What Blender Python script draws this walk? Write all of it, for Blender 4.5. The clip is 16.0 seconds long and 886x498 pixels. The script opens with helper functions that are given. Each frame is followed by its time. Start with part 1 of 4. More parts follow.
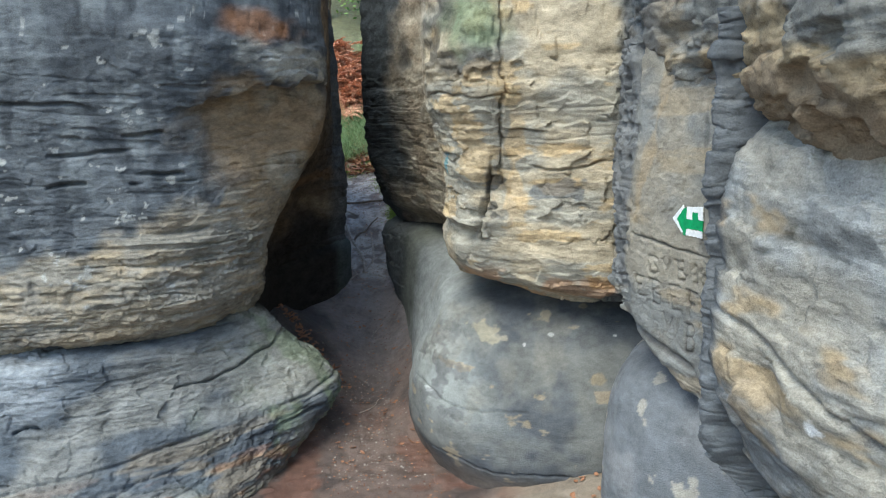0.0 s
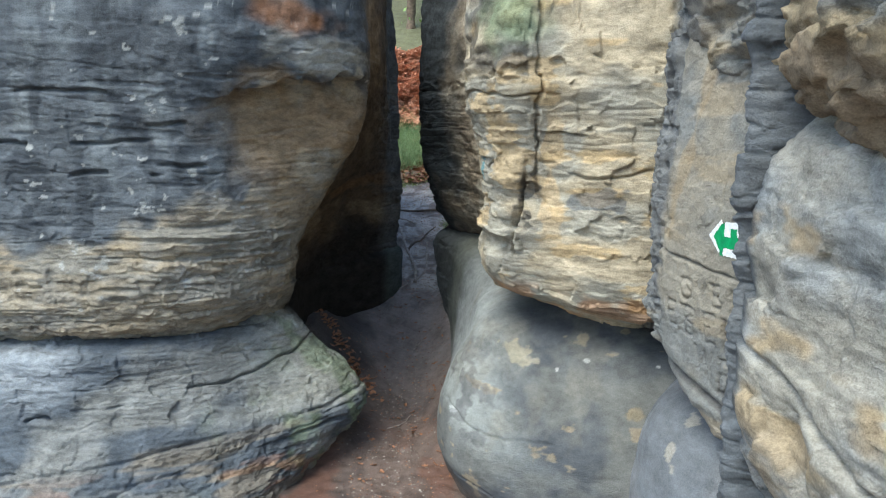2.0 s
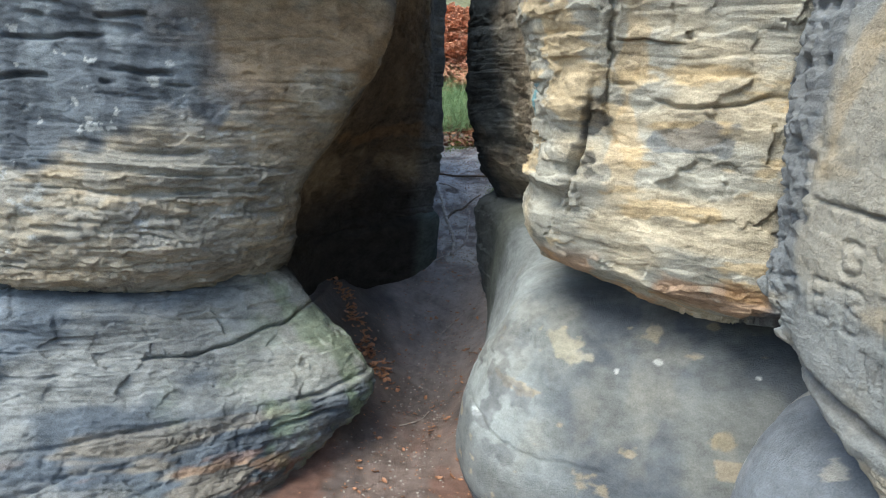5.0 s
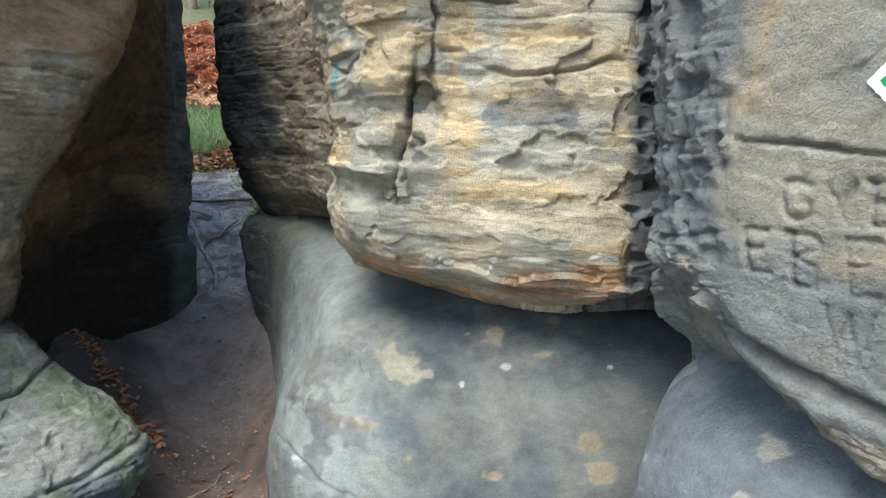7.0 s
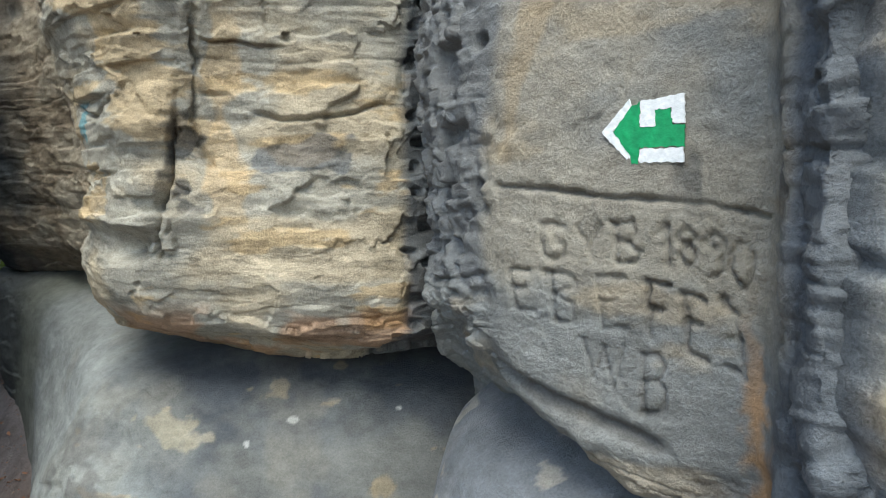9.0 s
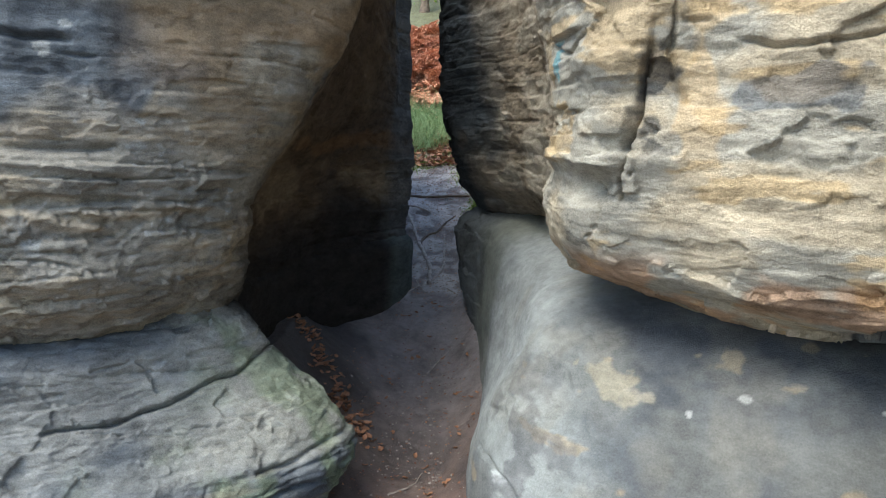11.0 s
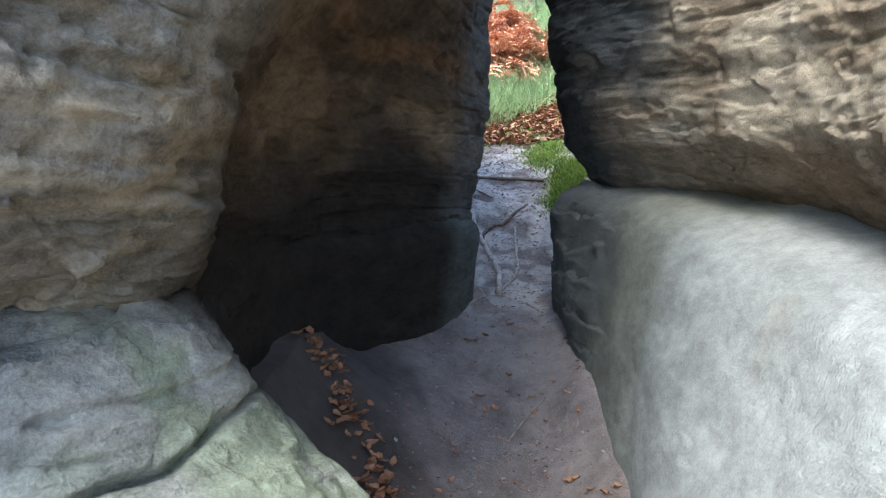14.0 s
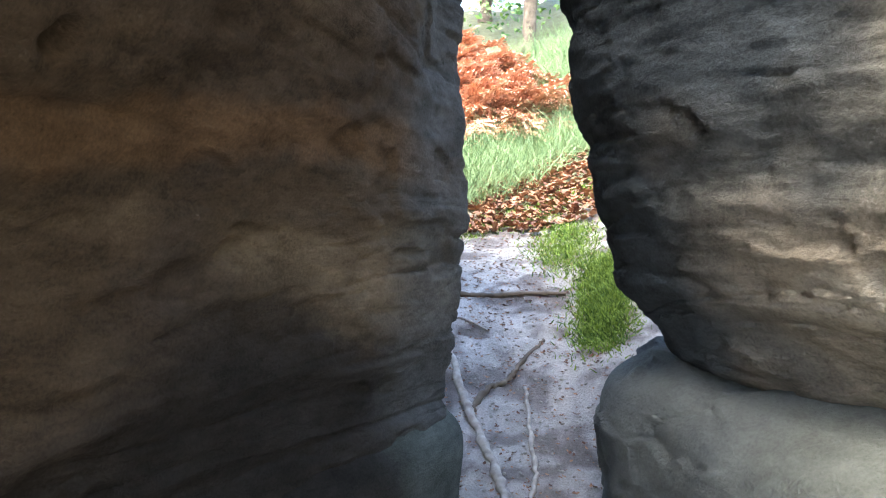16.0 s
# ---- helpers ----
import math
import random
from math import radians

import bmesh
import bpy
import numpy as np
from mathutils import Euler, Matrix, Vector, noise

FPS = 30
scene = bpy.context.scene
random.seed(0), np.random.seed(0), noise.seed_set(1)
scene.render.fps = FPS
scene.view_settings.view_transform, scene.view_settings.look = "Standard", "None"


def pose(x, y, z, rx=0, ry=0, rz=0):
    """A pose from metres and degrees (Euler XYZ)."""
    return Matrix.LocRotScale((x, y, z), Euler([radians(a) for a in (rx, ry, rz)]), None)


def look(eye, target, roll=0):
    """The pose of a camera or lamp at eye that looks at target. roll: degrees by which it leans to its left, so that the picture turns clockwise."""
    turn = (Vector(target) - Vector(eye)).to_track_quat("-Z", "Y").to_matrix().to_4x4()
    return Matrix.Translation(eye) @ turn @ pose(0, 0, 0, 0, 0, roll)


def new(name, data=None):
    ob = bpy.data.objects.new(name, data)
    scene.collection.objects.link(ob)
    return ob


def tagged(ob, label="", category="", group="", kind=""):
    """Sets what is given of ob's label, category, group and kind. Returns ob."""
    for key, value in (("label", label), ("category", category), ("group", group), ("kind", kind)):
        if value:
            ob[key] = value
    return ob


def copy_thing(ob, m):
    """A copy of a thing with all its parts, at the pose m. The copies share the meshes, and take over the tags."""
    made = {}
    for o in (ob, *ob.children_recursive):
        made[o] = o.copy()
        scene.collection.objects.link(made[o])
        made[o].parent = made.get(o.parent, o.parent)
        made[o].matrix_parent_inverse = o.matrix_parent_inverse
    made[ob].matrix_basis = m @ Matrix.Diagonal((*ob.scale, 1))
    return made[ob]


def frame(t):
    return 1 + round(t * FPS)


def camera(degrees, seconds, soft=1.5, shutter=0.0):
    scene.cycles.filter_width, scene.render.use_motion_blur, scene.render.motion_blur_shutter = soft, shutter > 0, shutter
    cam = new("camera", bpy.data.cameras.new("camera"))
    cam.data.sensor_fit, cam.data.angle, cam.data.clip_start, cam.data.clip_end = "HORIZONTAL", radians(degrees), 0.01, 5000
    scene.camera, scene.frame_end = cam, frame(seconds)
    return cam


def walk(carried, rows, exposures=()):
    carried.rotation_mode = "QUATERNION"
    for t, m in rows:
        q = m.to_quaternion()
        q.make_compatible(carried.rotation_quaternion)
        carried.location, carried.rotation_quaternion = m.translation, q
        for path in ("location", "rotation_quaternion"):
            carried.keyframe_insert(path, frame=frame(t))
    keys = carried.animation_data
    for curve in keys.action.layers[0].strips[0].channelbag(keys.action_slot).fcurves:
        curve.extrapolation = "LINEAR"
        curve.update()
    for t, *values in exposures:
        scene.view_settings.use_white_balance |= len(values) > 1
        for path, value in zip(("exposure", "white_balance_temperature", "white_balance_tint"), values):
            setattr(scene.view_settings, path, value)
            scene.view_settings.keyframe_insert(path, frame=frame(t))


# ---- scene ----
cam = camera(63.2, 16.0, 1.1)
PATH = [
    (0, (-0.206, 0.087, 2.342), (-0.027, 2.04, 1.951), -1.9),
    (0.5, (-0.088, 0.133, 2.346), (0.037, 2.096, 1.984), -1.3),
    (1, (-0.017, 0.226, 2.341), (0.051, 2.197, 2.007), -0.4),
    (1.5, (0.02, 0.321, 2.316), (0.021, 2.292, 1.976), -0.3),
    (2, (0.125, 0.357, 2.253), (0.064, 2.326, 1.907), -0.0),
    (2.5, (0.206, 0.475, 2.235), (0.088, 2.437, 1.864), 1.1),
    (3, (0.304, 0.566, 2.147), (0.134, 2.52, 1.756), 1.9),
    (3.5, (0.323, 0.732, 2.083), (0.121, 2.682, 1.686), 2.8),
    (3.7, (0.334, 0.812, 2.063), (0.108, 2.759, 1.665), 3.1),
    (5.8, (0.126, 1.532, 1.829), (-0.037, 3.49, 1.454), 1.3),
    (6, (0.11, 1.599, 1.788), (0.028, 3.569, 1.451), 1.2),
    (6.5, (-0.053, 1.714, 1.767), (0.146, 3.68, 1.46), 0.6),
    (7, (-0.072, 1.734, 1.77), (0.435, 3.648, 1.49), 0.4),
    (7.5, (-0.051, 1.747, 1.778), (0.753, 3.56, 1.52), -0.3),
    (8, (-0.027, 1.75, 1.795), (0.985, 3.461, 1.57), -0.6),
    (8.5, (-0.023, 1.751, 1.802), (1.075, 3.41, 1.598), -0.8),
    (9, (-0.023, 1.759, 1.8), (1.017, 3.457, 1.612), -1.0),
    (9.5, (-0.026, 1.759, 1.795), (0.817, 3.563, 1.602), -1.1),
    (10, (-0.036, 1.786, 1.788), (0.51, 3.698, 1.576), -0.6),
    (10.2, (-0.031, 1.805, 1.784), (0.353, 3.754, 1.555), -0.3),
    (12.5, (-0.155, 2.489, 1.628), (-0.46, 4.436, 1.287), 1.7),
    (13, (-0.298, 2.697, 1.574), (-0.556, 4.658, 1.28), 2.8),
    (13.5, (-0.415, 3.099, 1.352), (-0.581, 5.075, 1.086), 3.4),
    (14, (-0.498, 3.579, 1.347), (-0.581, 5.564, 1.12), 4.3),
    (14.5, (-0.478, 4.039, 1.409), (-0.497, 6.026, 1.185), 3.8),
    (15, (-0.51, 4.477, 1.471), (-0.532, 6.467, 1.268), 2.1),
    (15.5, (-0.456, 4.931, 1.529), (-0.517, 6.924, 1.373), 1.5),
    (16, (-0.424, 5.2, 1.631), (-0.54, 7.195, 1.535), 1.1),
]

walk(cam, [(t, look(eye, at, roll)) for t, eye, at, roll in PATH], [(0.0, 1.30, 6400, 4), (6.0, 1.66, 6450, 5), (9.0, 1.29, 6500, 5), (10.2, 1.42, 6500, 6), (12.5, 1.98, 6300, 9), (14.5, 2.85, 6500, 9), (16.0, 3.5, 6800, 10)])

# ---- world and light: an overcast sky over a wooded gorge ----
world = bpy.data.worlds.new("sky")
scene.world = world
world.use_nodes = True
wn = world.node_tree
sky = wn.nodes.new("ShaderNodeTexSky")
sky.sky_type, sky.sun_disc = "NISHITA", False
sky.sun_elevation, sky.sun_rotation = radians(54), radians(216)
wn.links.new(sky.outputs[0], wn.nodes["Background"].inputs[0])
wn.nodes["Background"].inputs[1].default_value = 0.135
sun = new("sun", bpy.data.lights.new("sun", "SUN"))
sun.data.energy, sun.data.angle, sun.data.color = 1.7, radians(35), (1.0, 0.975, 0.90)
sun.matrix_world = look((-5.4, -7.5, 12.8), (0, 0, 0))


# ---- numeric noise on arrays ----
def hash3(i, j, k, s):
    n = (i * 374761393 + j * 668265263 + k * 2147483647 + s * 974634777) & 0xFFFFFFFF
    n = ((n ^ (n >> 13)) * 1274126177) & 0xFFFFFFFF
    n = ((n ^ (n >> 16)) * 2246822519) & 0xFFFFFFFF
    return ((n ^ (n >> 15)) & 0xFFFF) / 32767.5 - 1.0


def vnoise(x, y, z, s=0):
    """Smooth value noise from -1 to 1."""
    xi, yi, zi = (np.floor(a).astype(np.int64) for a in (x, y, z))
    fx, fy, fz = x - xi, y - yi, z - zi
    fx, fy, fz = (f * f * f * (f * (f * 6 - 15) + 10) for f in (fx, fy, fz))
    out = 0.0
    for a in (0, 1):
        for b in (0, 1):
            for c in (0, 1):
                w = (fx if a else 1 - fx) * (fy if b else 1 - fy) * (fz if c else 1 - fz)
                out = out + w * hash3(xi + a, yi + b, zi + c, s)
    return out


def fbm(x, y, z, s=0, octaves=4, gain=0.5):
    out, amp = 0.0, 1.0
    for o in range(octaves):
        out = out + amp * vnoise(x * 2 ** o + 7.1 * o, y * 2 ** o + 3.3 * o, z * 2 ** o + 5.7 * o, s + o)
        amp *= gain
    return out


def step(a, b, x):
    t = np.clip((x - a) / (b - a), 0, 1)
    return t * t * (3 - 2 * t)


def mix(a, b, w):
    w = np.asarray(w)[..., None]
    return a * (1 - w) + np.asarray(b) * w


def to_line(p, q, pts):
    """Distance in the plane (p, q) to the polyline pts."""
    best = np.full(p.shape, 9.0)
    for (a0, b0), (a1, b1) in zip(pts, pts[1:]):
        da, db = a1 - a0, b1 - b0
        t = np.clip(((p - a0) * da + (q - b0) * db) / (da * da + db * db), 0, 1)
        best = np.minimum(best, np.hypot(p - a0 - t * da, q - b0 - t * db))
    return best


def spline(c, t):
    """Catmull-Rom through the rows of c at the parameters t (0 to len - 1)."""
    n = len(c)
    i = np.clip(np.floor(t).astype(int), 0, n - 2)
    f = (t - i).reshape((-1,) + (1,) * (c.ndim - 1))
    p0, p1, p2, p3 = c[np.maximum(i - 1, 0)], c[i], c[i + 1], c[np.minimum(i + 2, n - 1)]
    return p1 + 0.5 * f * (p2 - p0 + f * (2 * p0 - 5 * p1 + 4 * p2 - p3 + f * (3 * (p1 - p2) + p3 - p0)))


def even(c, res, lo, hi, keep=None):
    """Parameters that step about res metres along the control rows between lo and hi, twice as far beside them, and far at the ends."""
    seg = np.linalg.norm(np.diff(c, axis=0), axis=-1)
    seg = seg.max(axis=1) if seg.ndim > 1 else seg
    out = []
    for i, s in enumerate(seg):
        r = res if lo <= i < hi else res * (1.8 if 0 < i < len(seg) - 1 else 6)
        if keep is not None and c[i, ..., 2].min() > keep:
            r = res * 4
        k = max(3, int(s / r))
        out.append(i + np.arange(k) / k)
    return np.concatenate(out + [np.array([len(seg)])])


# ---- materials ----
def material(name):
    m = bpy.data.materials.new(name)
    m.use_nodes = True
    nt = m.node_tree
    return m, nt, nt.nodes["Principled BSDF"]


def node(nt, kind, **values):
    n = nt.nodes.new(kind)
    for key, v in values.items():
        n.inputs[key].default_value = v
    return n


def tinted(name, rough, grain, bump, scale, spec=0.3, stretch=1.0):
    """A surface whose broad colour is the mesh's own tint, with grain and relief at two scales."""
    m, nt, b = material(name)
    at = nt.nodes.new("ShaderNodeAttribute")
    at.attribute_name = "tint"
    co = nt.nodes.new("ShaderNodeNewGeometry")
    mp = node(nt, "ShaderNodeMapping", Scale=(1, 1, stretch))
    nt.links.new(co.outputs["Position"], mp.inputs[0])
    n1 = node(nt, "ShaderNodeTexNoise", Scale=scale, Detail=7.0, Roughness=0.65)
    n2 = node(nt, "ShaderNodeTexNoise", Scale=scale * 7, Detail=5.0, Roughness=0.7)
    n3 = node(nt, "ShaderNodeTexNoise", Scale=scale * 0.28, Detail=5.0)
    nt.links.new(mp.outputs[0], n1.inputs[0])
    nt.links.new(co.outputs["Position"], n2.inputs[0])
    nt.links.new(mp.outputs[0], n3.inputs[0])
    s = nt.nodes.new("ShaderNodeMath")
    s.operation = "ADD"
    nt.links.new(n1.outputs[0], s.inputs[0])
    nt.links.new(n2.outputs[0], s.inputs[1])
    s2 = nt.nodes.new("ShaderNodeMath")
    s2.operation = "ADD"
    nt.links.new(s.outputs[0], s2.inputs[0])
    nt.links.new(n3.outputs[0], s2.inputs[1])
    r = node(nt, "ShaderNodeMapRange")
    r.inputs["From Min"].default_value, r.inputs["From Max"].default_value = 1.05, 1.95
    r.inputs["To Min"].default_value, r.inputs["To Max"].default_value = 1 - grain, 1 + grain
    nt.links.new(s2.outputs[0], r.inputs[0])
    mul = nt.nodes.new("ShaderNodeVectorMath")
    mul.operation = "SCALE"
    nt.links.new(at.outputs["Color"], mul.inputs[0])
    nt.links.new(r.outputs[0], mul.inputs["Scale"])
    nt.links.new(mul.outputs[0], b.inputs["Base Color"])
    bp = node(nt, "ShaderNodeBump", Strength=bump, Distance=0.012)
    nt.links.new(s.outputs[0], bp.inputs["Height"])
    nt.links.new(bp.outputs[0], b.inputs["Normal"])
    b.inputs["Roughness"].default_value = rough
    b.inputs["Specular IOR Level"].default_value = spec
    return m


def plain(name, a, c, scale, rough=0.8, bump=0.3, spread=False):
    """Two colours mixed by noise; with spread also by each piece's own chance."""
    m, nt, b = material(name)
    co = nt.nodes.new("ShaderNodeNewGeometry")
    n = node(nt, "ShaderNodeTexNoise", Scale=scale, Detail=6.0)
    nt.links.new(co.outputs["Position"], n.inputs[0])
    ramp = nt.nodes.new("ShaderNodeValToRGB")
    ramp.color_ramp.elements[0].position, ramp.color_ramp.elements[1].position = 0.3, 0.7
    ramp.color_ramp.elements[0].color, ramp.color_ramp.elements[1].color = (*a, 1), (*c, 1)
    src = n.outputs[0]
    if spread:
        add = nt.nodes.new("ShaderNodeMath")
        add.operation = "MULTIPLY_ADD"
        add.inputs[1].default_value = 0.35
        nt.links.new(n.outputs[0], add.inputs[0])
        half = nt.nodes.new("ShaderNodeMath")
        half.operation = "MULTIPLY"
        half.inputs[1].default_value = 0.7
        nt.links.new(co.outputs["Random Per Island"], half.inputs[0])
        nt.links.new(half.outputs[0], add.inputs[2])
        src = add.outputs[0]
    nt.links.new(src, ramp.inputs[0])
    nt.links.new(ramp.outputs[0], b.inputs["Base Color"])
    b.inputs["Roughness"].default_value = rough
    if bump:
        bp = node(nt, "ShaderNodeBump", Strength=bump, Distance=0.004)
        nt.links.new(n.outputs[0], bp.inputs["Height"])
        nt.links.new(bp.outputs[0], b.inputs["Normal"])
    return m


M_ROCK = tinted("weathered_sandstone", 0.92, 0.6, 0.7, 24.0, 0.08, 2.2)
M_SMOOTH = tinted("worn_sandstone", 0.82, 0.42, 0.75, 22.0, 0.25, 1.6)
M_EARTH = tinted("trodden_earth", 0.62, 0.5, 0.9, 22.0, 0.4)
M_WHITE = plain("white_paint", (0.62, 0.64, 0.64), (0.82, 0.83, 0.82), 90, 0.6, 0.5)
M_GREEN = plain("green_paint", (0.0, 0.21, 0.07), (0.005, 0.33, 0.11), 70, 0.55, 0.5)
M_TEAL = plain("faded_teal_paint", (0.10, 0.28, 0.33), (0.2, 0.38, 0.42), 60)
M_LEAF = plain("dead_beech_leaf", (0.13, 0.05, 0.027), (0.38, 0.19, 0.10), 30, 0.6, 0.2, True)
M_BRACKEN = plain("autumn_bracken", (0.46, 0.21, 0.12), (0.74, 0.43, 0.28), 8, 0.7, 0.0, True)
M_GRASS = plain("green_grass", (0.09, 0.16, 0.055), (0.27, 0.38, 0.17), 5, 0.6, 0.0, True)
M_MOSS = plain("bright_moss", (0.05, 0.11, 0.012), (0.25, 0.36, 0.06), 25, 0.8, 0.0, True)
M_ROOT = plain("worn_root", (0.20, 0.16, 0.13), (0.46, 0.40, 0.34), 40, 0.6, 0.6)
M_BARK = plain("tree_bark", (0.06, 0.045, 0.03), (0.20, 0.15, 0.11), 14, 0.9, 0.9)
M_FOLIAGE = plain("tree_foliage", (0.06, 0.15, 0.04), (0.26, 0.40, 0.12), 3, 0.6, 0.0, True)
M_PEBBLE = plain("grey_stone", (0.16, 0.14, 0.12), (0.42, 0.38, 0.33), 30, 0.8, 0.6)


def mesh_from(name, verts, faces, mat, smooth=True):
    me = bpy.data.meshes.new(name)
    me.from_pydata(verts, [], faces)
    me.materials.append(mat)
    if smooth:
        me.shade_smooth()
    return me


def grid_mesh(name, g, mat, tint, caps=True):
    """A mesh from a grid of points, closed behind, above and below."""
    nv, nu = g.shape[:2]
    idx = np.arange(nv * nu).reshape(nv, nu)
    quads = np.stack([idx[:-1, :-1], idx[:-1, 1:], idx[1:, 1:], idx[1:, :-1]], -1).reshape(-1, 4)
    loops = [quads.ravel()]
    sizes = [np.full(len(quads), 4)]
    if caps:
        back = np.stack([idx[:-1, -1], idx[:-1, 0], idx[1:, 0], idx[1:, -1]], -1)
        loops += [back.ravel(), idx[-1], idx[0][::-1]]
        sizes += [np.full(len(back), 4), np.array([nu]), np.array([nu])]
    loops, sizes = np.concatenate(loops), np.concatenate(sizes)
    me = bpy.data.meshes.new(name)
    me.vertices.add(nv * nu)
    me.vertices.foreach_set("co", g.reshape(-1).astype(np.float32))
    me.loops.add(len(loops))
    me.loops.foreach_set("vertex_index", loops.astype(np.int32))
    me.polygons.add(len(sizes))
    me.polygons.foreach_set("loop_start", (np.cumsum(sizes) - sizes).astype(np.int32))
    me.update(calc_edges=True)
    at = me.attributes.new("tint", "FLOAT_COLOR", "POINT")
    col = np.ones((nv * nu, 4), np.float32)
    col[:, :3] = np.clip(tint.reshape(-1, 3), 0.004, 0.9)
    at.data.foreach_set("color", col.ravel())
    me.materials.append(mat)
    me.shade_smooth()
    return me


# ---- rock: a coarse plan at each height, then strata, pits and cracks cut along the normal ----
def rock(name, label, levels, dense, relief, paint, mat, res=0.0095):
    c = np.array([[(p[0], p[1], z + (p[2] if len(p) > 2 else 0)) for p in pts] for z, pts in levels], float)
    tu = even(np.swapaxes(c, 0, 1), res, *dense)
    tv = even(c[:, dense[0]:dense[1] + 1], res, 0, 99, 2.55)
    g = np.swapaxes(spline(np.swapaxes(spline(c, tv), 0, 1), tu), 0, 1)
    du, dv = np.gradient(g, axis=1), np.gradient(g, axis=0)
    n = np.cross(du, dv)
    n /= np.linalg.norm(n, axis=-1, keepdims=True) + 1e-9
    x, y, z = g[..., 0], g[..., 1], g[..., 2]
    d = relief(x, y, z)
    tint = paint(x, y, z, d, n)
    ob = new(name, grid_mesh(name, g + n * d[..., None], mat, tint))
    return tagged(ob, label, "rock", "sandstone rocks")


def terrace(x, y, w, s, freq, wave):
    """Beds that stand proud at their lower lip or upper edge by chance, with crisp breaks between them."""
    t = w * freq + wave * fbm(x * 1.3, y * 1.3, w * 1.5, s, 3)
    k = np.floor(t)
    f = t - k
    lean = hash3(k.astype(np.int64), 3 + 0 * k.astype(np.int64), 7 + 0 * k.astype(np.int64), s)
    here = step(-0.25, 0.35, vnoise(x * 2.3 + k * 3.7, y * 2.3, k * 0.37, s + 2))
    edge = step(0.0, 0.07, f) * step(1.0, 0.92, f)
    return here * ((f - 0.5) * (0.6 + 0.9 * lean) + 0.9 * (edge - 1))


def strata(x, y, z, s, amp=1.0, fine=1.0):
    """Beds of uneven hardness, broken along their length, with short gashes cut into them."""
    w = z + 0.03 * vnoise(x * 1.1, y * 1.1, z * 0.8, s + 40) + 0.03 * x
    big = fbm(x * 1.6, y * 1.6, z * 1.8, s, 4)
    bed = fbm(x * 2.2, y * 2.2, w * 10, s + 5, 4, 0.55)
    rough = fbm(x * 11, y * 11, w * 19, s + 11, 4, 0.65)
    gash = step(0.52, 0.60, vnoise(x * 4.2, y * 4.2, w * 30, s + 17)) * step(-0.2, 0.3, vnoise(x * 2, y * 2, w * 4, s + 23))
    chip = step(0.45, 0.52, fbm(x * 6, y * 6, w * 9, s + 29, 3))
    up = terrace(x, y, w, s + 31, 5.5, 0.40)
    thin = terrace(x, y, w, s + 37, 17.0, 0.45)
    return amp * (0.030 * big + 0.009 * bed + fine * (0.0055 * rough + 0.012 * up + 0.0075 * thin - 0.016 * gash - 0.008 * chip))


def facets(x, y, z, s, size, flat, amp, tilt, crack=0.0):
    """Flat broken faces, each a little in or out and aslant, with thin joints between some of them."""
    wx, wy, wz = (a + 0.07 * size * fbm(x * 4 / size, y * 4 / size, z * 2 / (size * flat), s + 50 + k, 3) for k, a in enumerate((x, y, z)))
    px, py, pz = wx / size, wy / size, wz / (size * flat)
    bi, bj, bk = (np.floor(p - 0.5).astype(np.int64) for p in (px, py, pz))
    near, second, value = np.full(x.shape, 9.0), np.full(x.shape, 9.0), np.zeros(x.shape)
    for a in (0, 1):
        for b in (0, 1):
            for c in (0, 1):
                i, j, k = bi + a, bj + b, bk + c
                dx = px - (i + 0.5 + 0.28 * hash3(i, j, k, s))
                dy = py - (j + 0.5 + 0.28 * hash3(i, j, k, s + 1))
                dz = pz - (k + 0.5 + 0.28 * hash3(i, j, k, s + 2))
                r = np.sqrt(dx * dx + dy * dy + dz * dz)
                v = amp * hash3(i, j, k, s + 3) + tilt * (dx * hash3(i, j, k, s + 4) + dy * hash3(i, j, k, s + 5) + dz * (0.4 + 0.8 * hash3(i, j, k, s + 6)))
                first = r < near
                second = np.where(first, near, np.minimum(second, r))
                value = np.where(first, v, value)
                near = np.where(first, r, near)
    return value - crack * step(0.07, 0.0, second - near)


def groove(dist, width, depth):
    return -depth * np.exp(-(dist / width) ** 2)


GREY, BLUE, DARK = (0.20, 0.20, 0.185), (0.105, 0.122, 0.140), (0.040, 0.046, 0.054)
TAN, OCHRE, ORANGE = (0.36, 0.29, 0.19), (0.52, 0.36, 0.17), (0.42, 0.17, 0.05)
BROWN, PALE, ALGAE = (0.15, 0.105, 0.07), (0.42, 0.41, 0.35), (0.20, 0.25, 0.15)


